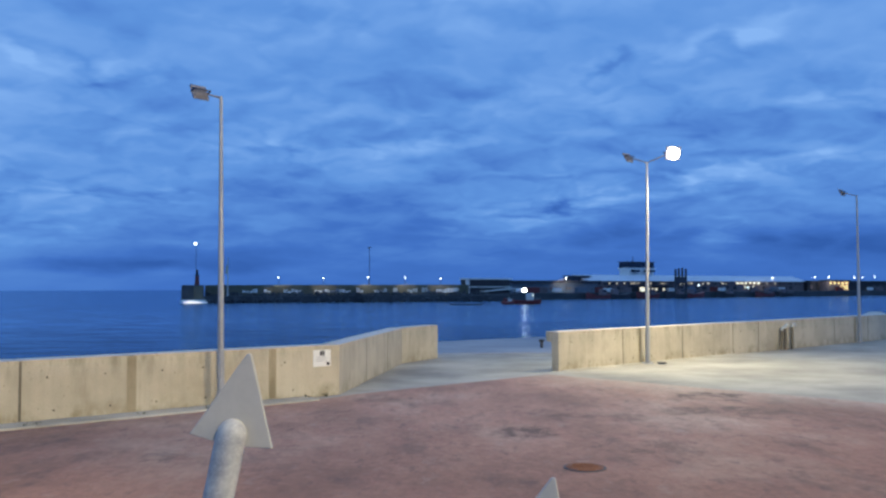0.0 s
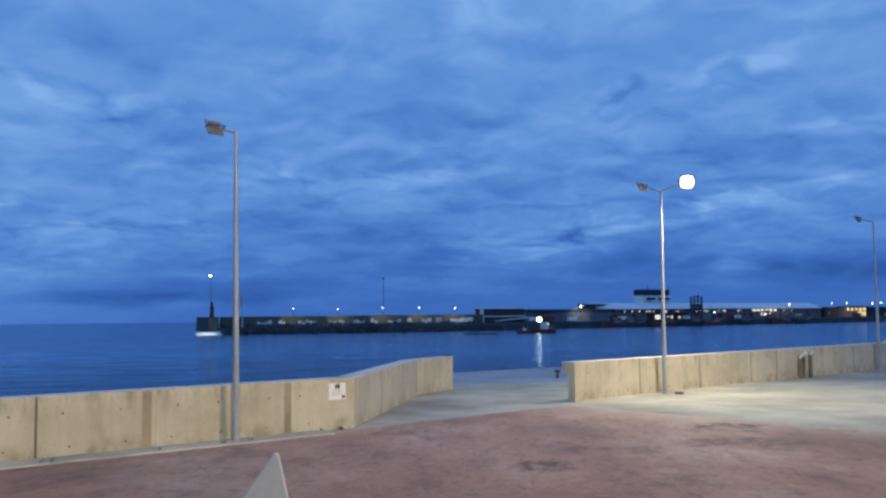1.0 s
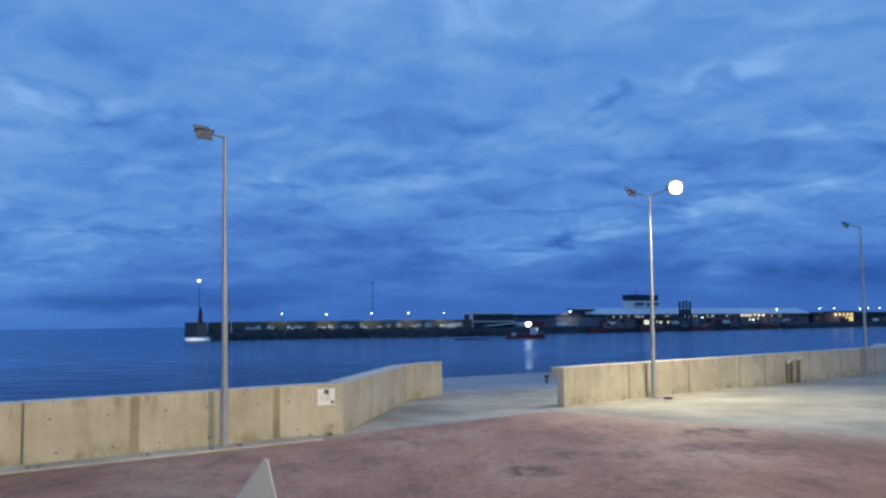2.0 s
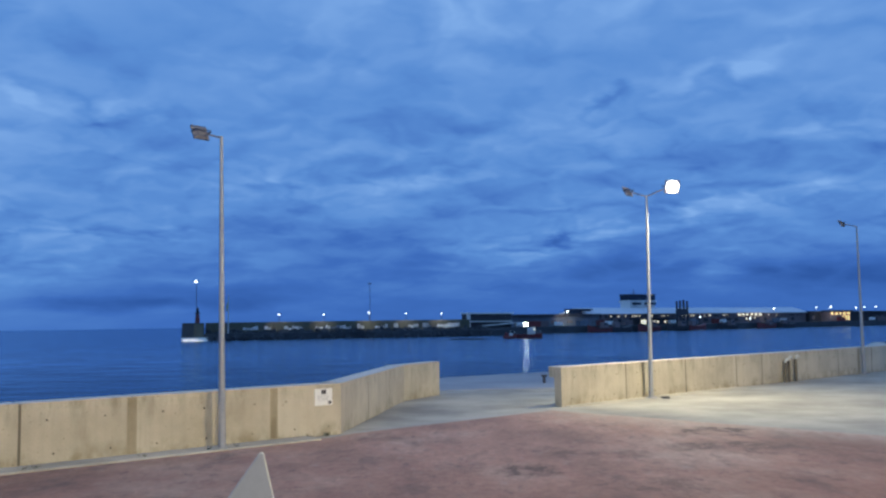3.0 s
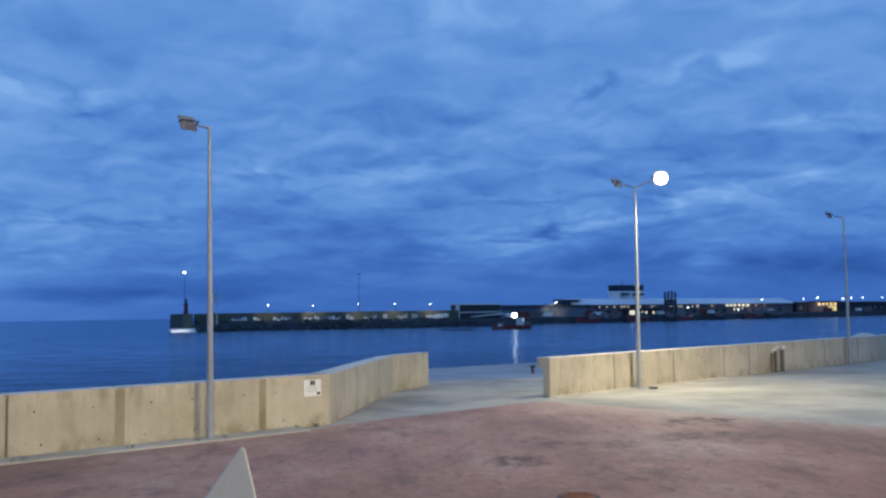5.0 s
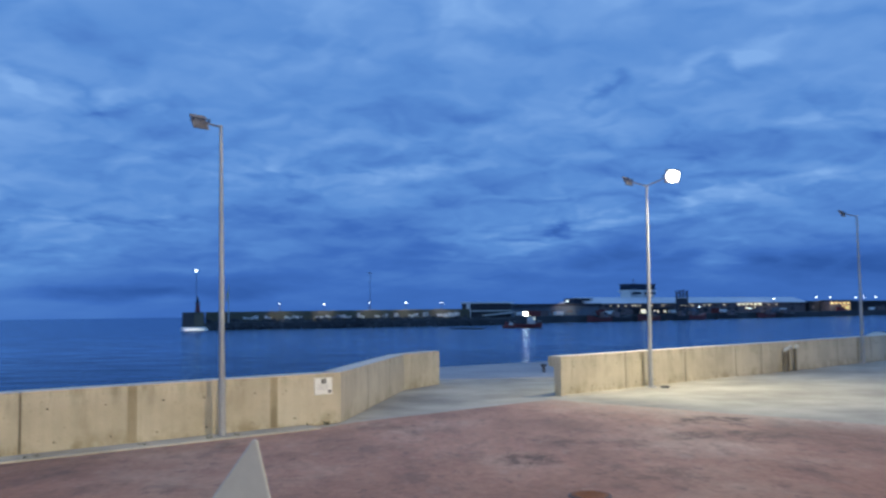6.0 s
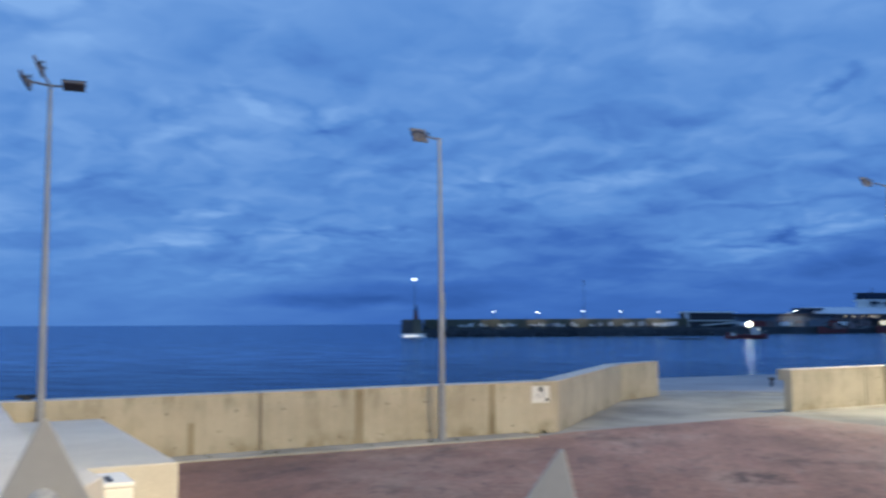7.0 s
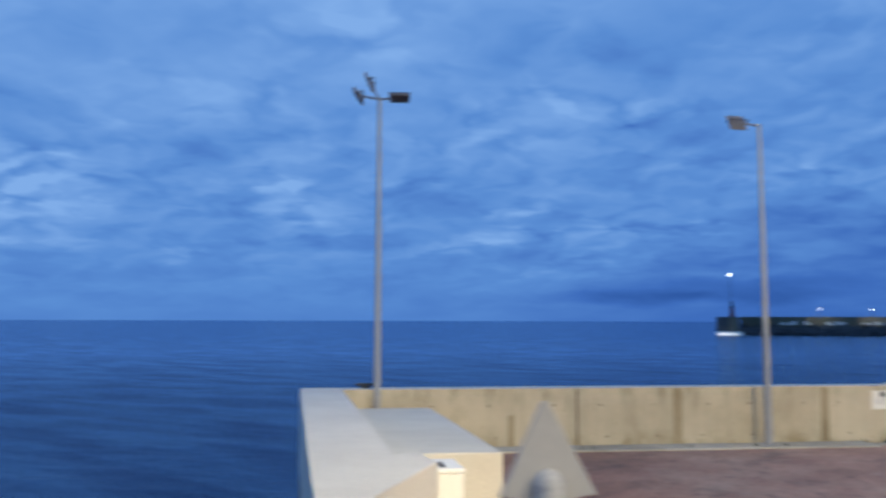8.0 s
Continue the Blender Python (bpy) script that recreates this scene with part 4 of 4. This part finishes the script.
lit_windows(term, 120, 4.7, (0.8, 0.7), GLOW_WARM, (0.03, 0.9), 5, 0.22)
lit_windows(term, 90, 4.5, (1.3, 1.0), SHED_DARK, (0.01, 0.99), 25, 0.5, "dark_window")
lit_windows(term, 6, 4.9, (2.2, 1.1), GLOW_PALE, span_of(17.75, 19.2), 6, 0.85)
lit_windows(term, 3, 2.6, (1.2, 1.4), GLOW_PALE, span_of(18.2, 18.9), 31, 0.8)
lit_windows(term, 26, 2.2, (3.0, 1.8), SHED_DARK, (0.02, 0.98), 8, 0.8, "bay_door")
kiosk = front("lit_kiosk", 12.0, 13.9, -0.3, 3.2, 5, SHED_DARK, "small quayside bar with lit windows", depth=6, roof=DARK_STEEL, roof_h=0.4)
lit_windows(kiosk, 1, 1.6, (3.2, 2.0), GLOW_PALE, (0.0, 0.3), 2)
lit_windows(kiosk, 6, 1.5, (1.3, 1.3), GLOW_WARM, (0.3, 1.0), 9, 0.8)
east = front("harbour_warehouse", 21.8, 29.5, -0.3, 5.6, 16, SHED_DARK, "dark row of harbour warehouses", roof=DARK_STEEL, roof_h=1.0)
lit_windows(east, 24, 2.6, (2.4, 2.2), SHED_BROWN, seed=12, chance=0.5, name="bay_door")
yellow = front("lit_depot", 22.9, 24.0, -0.3, 6.2, 10, SHED_BROWN, "depot front washed in yellow light", roof=DARK_STEEL, depth=6)
lit_windows(yellow, 5, 5.0, (2.4, 1.6), GLOW_YELLOW, (0.02, 0.98), 15)
# no windows here: glowing panels imitate the yellow light washed over the lower facade
lit_windows(yellow, 3, 2.2, (2.0, 2.8), GLOW_YELLOW, (0.55, 0.95), 16)


def control_tower():
    a, b = quay_point(11.6, 30), quay_point(13.15, 30)
    run = (b - a).length
    r = root("control_tower", pose(a.x, a.y, 1.6, 0, 0, qyaw), "pale harbour control tower with a dark glazed cabin", "tower")
    part("shaft", box(B(), (run / 2, 5, 3.8), (run * 0.96, 7, 14)), WHITE, r)
    part("lower_glazing", box(B(), (run * 0.22, 0.2, 10.0), (run * 0.24, 2.0, 1.2)), TOWER_GLASS, r)
    part("lower_glazing", box(B(), (run * 0.74, 0.2, 10.0), (run * 0.34, 2.0, 1.2)), TOWER_GLASS, r)
    part("slab", box(B(), (run / 2, 5, 11.3), (run * 1.03, 8, 1.0)), WHITE, r)
    part("cabin", box(B(), (run / 2, 5, 13.2), (run * 1.0, 7, 3.2), None, 0.2, 1.02), TOWER_GLASS, r)
    part("cabin_roof", box(B(), (run / 2, 5, 15.0), (run * 1.04, 7.6, 0.4)), DARK_STEEL, r)
    part("aerial", tube(B(), (run * 0.3, 4, 15), (run * 0.3, 4, 18), 0.3, 0.1, 6), DARK_STEEL, r)


control_tower()


def gantry(bearing):
    p = quay_point(bearing, 4)
    r = root("boat_hoist", pose(p.x, p.y, 0.0, 0, 0, qyaw), "dark steel boat hoist on the quay", "hoist")
    for x in (-4, -1.3, 1.4, 4.2):
        part("upright", box(B(), (x, 0, 6.0), (0.8, 0.8, 12.4 + (x % 2))), DARK_STEEL, r)
    part("beam", box(B(), (0.1, 0, 6.4), (9, 1.2, 3.6), None, 0.2), DARK_STEEL, r)
    part("lower_beam", box(B(), (0.1, 0, 1.2), (12, 1.2, 1.6)), DARK_STEEL, r)


gantry(14.6)
for b, z, bk in ((7.65, 7.2, 10), (19.85, 8.0, 8), (22.18, 8.8, 10), (22.94, 9.0, 8), (24.28, 8.6, 10), (24.72, 9.0, 10), (25.31, 9.2, 10), (26.3, 9.2, 10), (27.4, 9.2, 10)):
    p = quay_point(b, bk)
    lamp_post = harbour_light(b, z, 0.0, 1.5, True, p.length)
    if b in (7.65, 19.85, 22.94):
        bulb_light(lamp_post, (2, -3, z - 1), 2200, (1.0, 0.92, 0.75), tuple(lamp_post.matrix_world.translation + Vector((-3, 12, 4))))
for b, z in ((18.5, 2.4), (18.1, -0.2), (15.6, 3.8)):
    p = quay_point(b, 3)
    harbour_light(b, z, -0.4 if z > 0 else -2.8, 1.4, True, p.length)


def fishing_boat():
    p = polar(4.95, 302)
    r = root("fishing_boat", pose(p.x, p.y, SEA, 0, 0, -6), "dark red fishing boat with a glaring deck lamp", "boat")
    bm = B()
    secs = [(-6.3, 0.25, 2.2), (-5.0, 1.5, 1.7), (-2, 2.0, 1.3), (3, 2.0, 1.3), (6.0, 1.6, 1.6)]
    rows = []
    for x, w, h in secs:
        rows.append([bm.verts.new((x, y, z)) for y, z in ((-w, h), (-w * 0.75, 0.2), (0, -0.5), (w * 0.75, 0.2), (w, h))])
    for a, b in zip(rows, rows[1:]):
        for i in range(4):
            bm.faces.new((a[i], b[i], b[i + 1], a[i + 1]))
        bm.faces.new((a[0], a[4], b[4], b[0]))
    bm.faces.new(rows[0])
    bm.faces.new(rows[-1][::-1])
    part("hull", bm, RED_PAINT, r)
    part("wheelhouse", box(B(), (2.4, 0, 2.4), (2.6, 2.4, 2.4), None, 0.1), SHED_PALE, r)
    part("mast", tube(B(), (0.6, 0, 1.2), (0.6, 0, 6.0), 0.12, 0.08, 8), DARK_STEEL, r)
    part("boom", tube(B(), (0.6, 0, 5.0), (-3.5, 0, 3.4), 0.08, None, 6), DARK_STEEL, r)
    part("deck_lamp", box(B(), (0.6, -0.6, 4.6), (1.4, 0.5, 1.2), None, 0.28), GLOW_BOAT, r, "glaring white deck lamp")
    part("working_lamp", box(B(), (3.4, -1.3, 3.0), (0.5, 0.2, 0.4)), GLOW_PALE, r)
    for x in (-4.5, -3.2, 4.6, 5.4):
        part("stanchion", tube(B(), (x, -1.4, 1.3), (x, -1.4, 2.6), 0.06, None, 6), SHED_PALE, r)


fishing_boat()
for b, d in ((0.9, 292), (1.9, 286)):
    p = polar(b, d)
    tagged(part("mooring_raft", box(B(), (p.x, p.y, SEA + 0.15), (5.5, 1.4, 0.5), None, 0.15), DARK_STEEL), "low dark raft floating on the water", "raft", "moored rafts")


def moored_trawler(mat, label):
    r = root("moored_trawler", pose(0, 0, SEA), label, "boat", "boats along the far quay")
    bm = B()
    rows = []
    for x, w, h in ((-7.5, 0.3, 3.4), (-5.8, 1.8, 2.7), (-2.0, 2.4, 2.0), (4.0, 2.4, 2.0), (7.0, 2.0, 2.5)):
        rows.append([bm.verts.new((x, y, z)) for y, z in ((-w, h), (-w * 0.8, 0.3), (0, -0.5), (w * 0.8, 0.3), (w, h))])
    for a, b in zip(rows, rows[1:]):
        for i in range(4):
            bm.faces.new((a[i], b[i], b[i + 1], a[i + 1]))
        bm.faces.new((a[0], a[4], b[4], b[0]))
    bm.faces.new(rows[0])
    bm.faces.new(rows[-1][::-1])
    part("hull", bm, mat, r)
    part("wheelhouse", box(B(), (3.2, 0, 3.3), (3.0, 2.8, 2.7), None, 0.12, 0.92), SHED_BROWN, r)
    part("wheelhouse_window", box(B(), (3.2, -1.38, 3.8), (2.2, 0.08, 0.6)), TOWER_GLASS, r)
    part("mast", tube(B(), (-0.5, 0, 1.5), (-0.5, 0, 7.0), 0.14, 0.08, 8), DARK_STEEL, r)
    part("boom", tube(B(), (-0.5, 0, 5.8), (-5.0, 0, 4.0), 0.09, None, 6), DARK_STEEL, r)
    part("rubbing_strake", box(B(), (1.0, -2.42, 1.75), (10.0, 0.12, 0.25)), BLACK, r)
    for x in (-4.6, -2.8, 5.4, 6.4):
        part("stanchion", tube(B(), (x, -1.7, 2.0), (x, -1.7, 3.2), 0.07, None, 6), DARK_STEEL, r)
    return r


fleet = [moored_trawler(RED_PAINT, "dark red trawler moored along the far quay"), moored_trawler(SHED_DARK, "black-hulled trawler moored along the far quay")]
for i, b in enumerate((9.6, 10.9, 12.6, 14.3, 15.4, 17.2, 19.4, 20.6)):
    q = quay_point(b, -4.0)
    m = pose(q.x, q.y, SEA, 0, 0, qyaw + (180 if i % 3 == 1 else 0))
    if i < 2:
        fleet[i].matrix_world = m
    else:
        copy_thing(fleet[i % 2], m)


# ---------------- vehicles and containers along the far quay ----------------
def parked_van():
    r = root("parked_van", pose(0, 0, 0), "pale van parked on the far quay", "van", "quay vans")
    part("body", box(B(), (0, 0, 1.25), (4.8, 1.9, 1.7), None, 0.2, 0.94), WHITE, r)
    part("windscreen", box(B(), (2.1, -0.93, 1.6), (0.9, 0.06, 0.6)), TOWER_GLASS, r)
    for x in (-1.5, 1.5):
        part("wheel", tube(B(), (x, -0.98, 0.35), (x, -0.75, 0.35), 0.35, None, 12), BLACK, r)
    return r


def container(mat, label):
    r = root("shipping_container", pose(0, 0, 0), label, "container", "quay containers")
    part("box_body", box(B(), (0, 0, 1.3), (6.1, 2.4, 2.6), None, 0.04), mat, r)
    for i in range(11):
        part("rib", box(B(), (-2.75 + i * 0.55, -1.23, 1.3), (0.18, 0.06, 2.3)), mat, r)
    return r


van = parked_van()
boxes = [container(RED_PAINT, "faded red shipping container on the far quay"), container(SHED_BROWN, "brown shipping container on the far quay"), container(BLUE_GREY, "blue-grey shipping container on the far quay")]
rng = random.Random(21)
first = True
for b in (4.7, 7.1, 10.2, 14.0, 17.0, 20.4, 25.1):
    q = quay_point(b, rng.uniform(2.5, 4.5))
    m = pose(q.x, q.y, 0.1, 0, 0, qyaw + rng.choice((0, 180)))
    if first:
        van.matrix_world = m
        first = False
    else:
        copy_thing(van, m)
used = set()
for i, b in enumerate((5.6, 6.1, 8.6, 9.8, 11.3, 15.2, 16.6, 18.8, 20.0, 23.5, 25.6)):
    q = quay_point(b, rng.uniform(6.0, 8.0))
    m = pose(q.x, q.y, 0.1, 0, 0, qyaw)
    k = i % 3
    if k in used:
        copy_thing(boxes[k], m)
    else:
        boxes[k].matrix_world = m
        used.add(k)


# small dark cleat on the wall top by the corner lamp, and a bollard out on the apron
c = CORNER + U * 0.42 + N * 0.30
cleat = root("mooring_cleat", pose(c.x, c.y, WALL, 0, 0, math.degrees(math.atan2(U.y, U.x))), "small black mooring cleat on the sea wall top", "cleat")
part("foot", box(B(), (0, 0, 0.02), (0.16, 0.10, 0.04), None, 0.01), BLACK, cleat)
part("horn", box(B(), (0, 0, 0.065), (0.34, 0.07, 0.05), None, 0.02), BLACK, cleat)
bollard = root("mooring_bollard", pose(3.68, 34.3, 0.02), "dark iron mooring bollard on the apron", "bollard")
part("stem", tube(B(), (0, 0, 0), (0, 0, 0.24), 0.06, 0.05, 16), DARK_STEEL, bollard, "", True)
part("head", tube(B(), (-0.10, 0, 0.26), (0.10, 0, 0.26), 0.05, 0.045, 16), BLACK, bollard, "", True)


# small red tender lying beside the fishing boat
q = polar(4.05, 300)
tender = root("red_tender", pose(q.x, q.y, SEA, 0, 0, 12), "small dark red tender beside the fishing boat", "boat")
part("hull", box(B(), (0, 0, 0.45), (4.2, 1.6, 1.1), None, 0.3, 1.1), RED_PAINT, tender)
part("cuddy", box(B(), (0.5, 0, 1.35), (1.3, 1.2, 0.8), None, 0.15, 0.85), SHED_PALE, tender)


# ---------------- weeds in the crack at the wall foot ----------------
LEAF = plain("dry_weed_leaf", (0.075, 0.075, 0.035), 0.8, 0.0, 30)


def weed_tuft(seed):
    rng = random.Random(seed)
    bm = B()
    for i in range(16):
        a, lean, h = rng.random() * math.tau, rng.uniform(0.02, 0.11), rng.uniform(0.03, 0.10)
        d = Vector((math.cos(a), math.sin(a), 0))
        side = Vector((-d.y, d.x, 0)) * 0.008
        base = d * rng.random() * 0.05
        v = [bm.verts.new(p) for p in (base - side, base + side, base + d * lean * 0.6 + side * 0.8 + Vector((0, 0, h * 0.7)), base + d * lean + Vector((0, 0, h)), base + d * lean * 0.6 - side * 0.8 + Vector((0, 0, h * 0.7)))]
        bm.faces.new(v)
    return part("weed_tuft", bm, LEAF)


for i, (s0, off) in enumerate(((3.2, 0.44), (4.15, 0.45), (4.35, 0.46), (6.15, 0.43), (7.4, 0.44), (8.0, 0.42), (9.75, 0.10), (10.2, 0.12))):
    q = CORNER + U * s0 - N * off
    tuft = weed_tuft(40 + i)
    tuft.matrix_world = pose(q.x, q.y, 0.012, 0, 0, i * 50)
    tagged(tuft, "small dry weed tuft at the foot of the sea wall", "weed", "weeds at the wall foot")
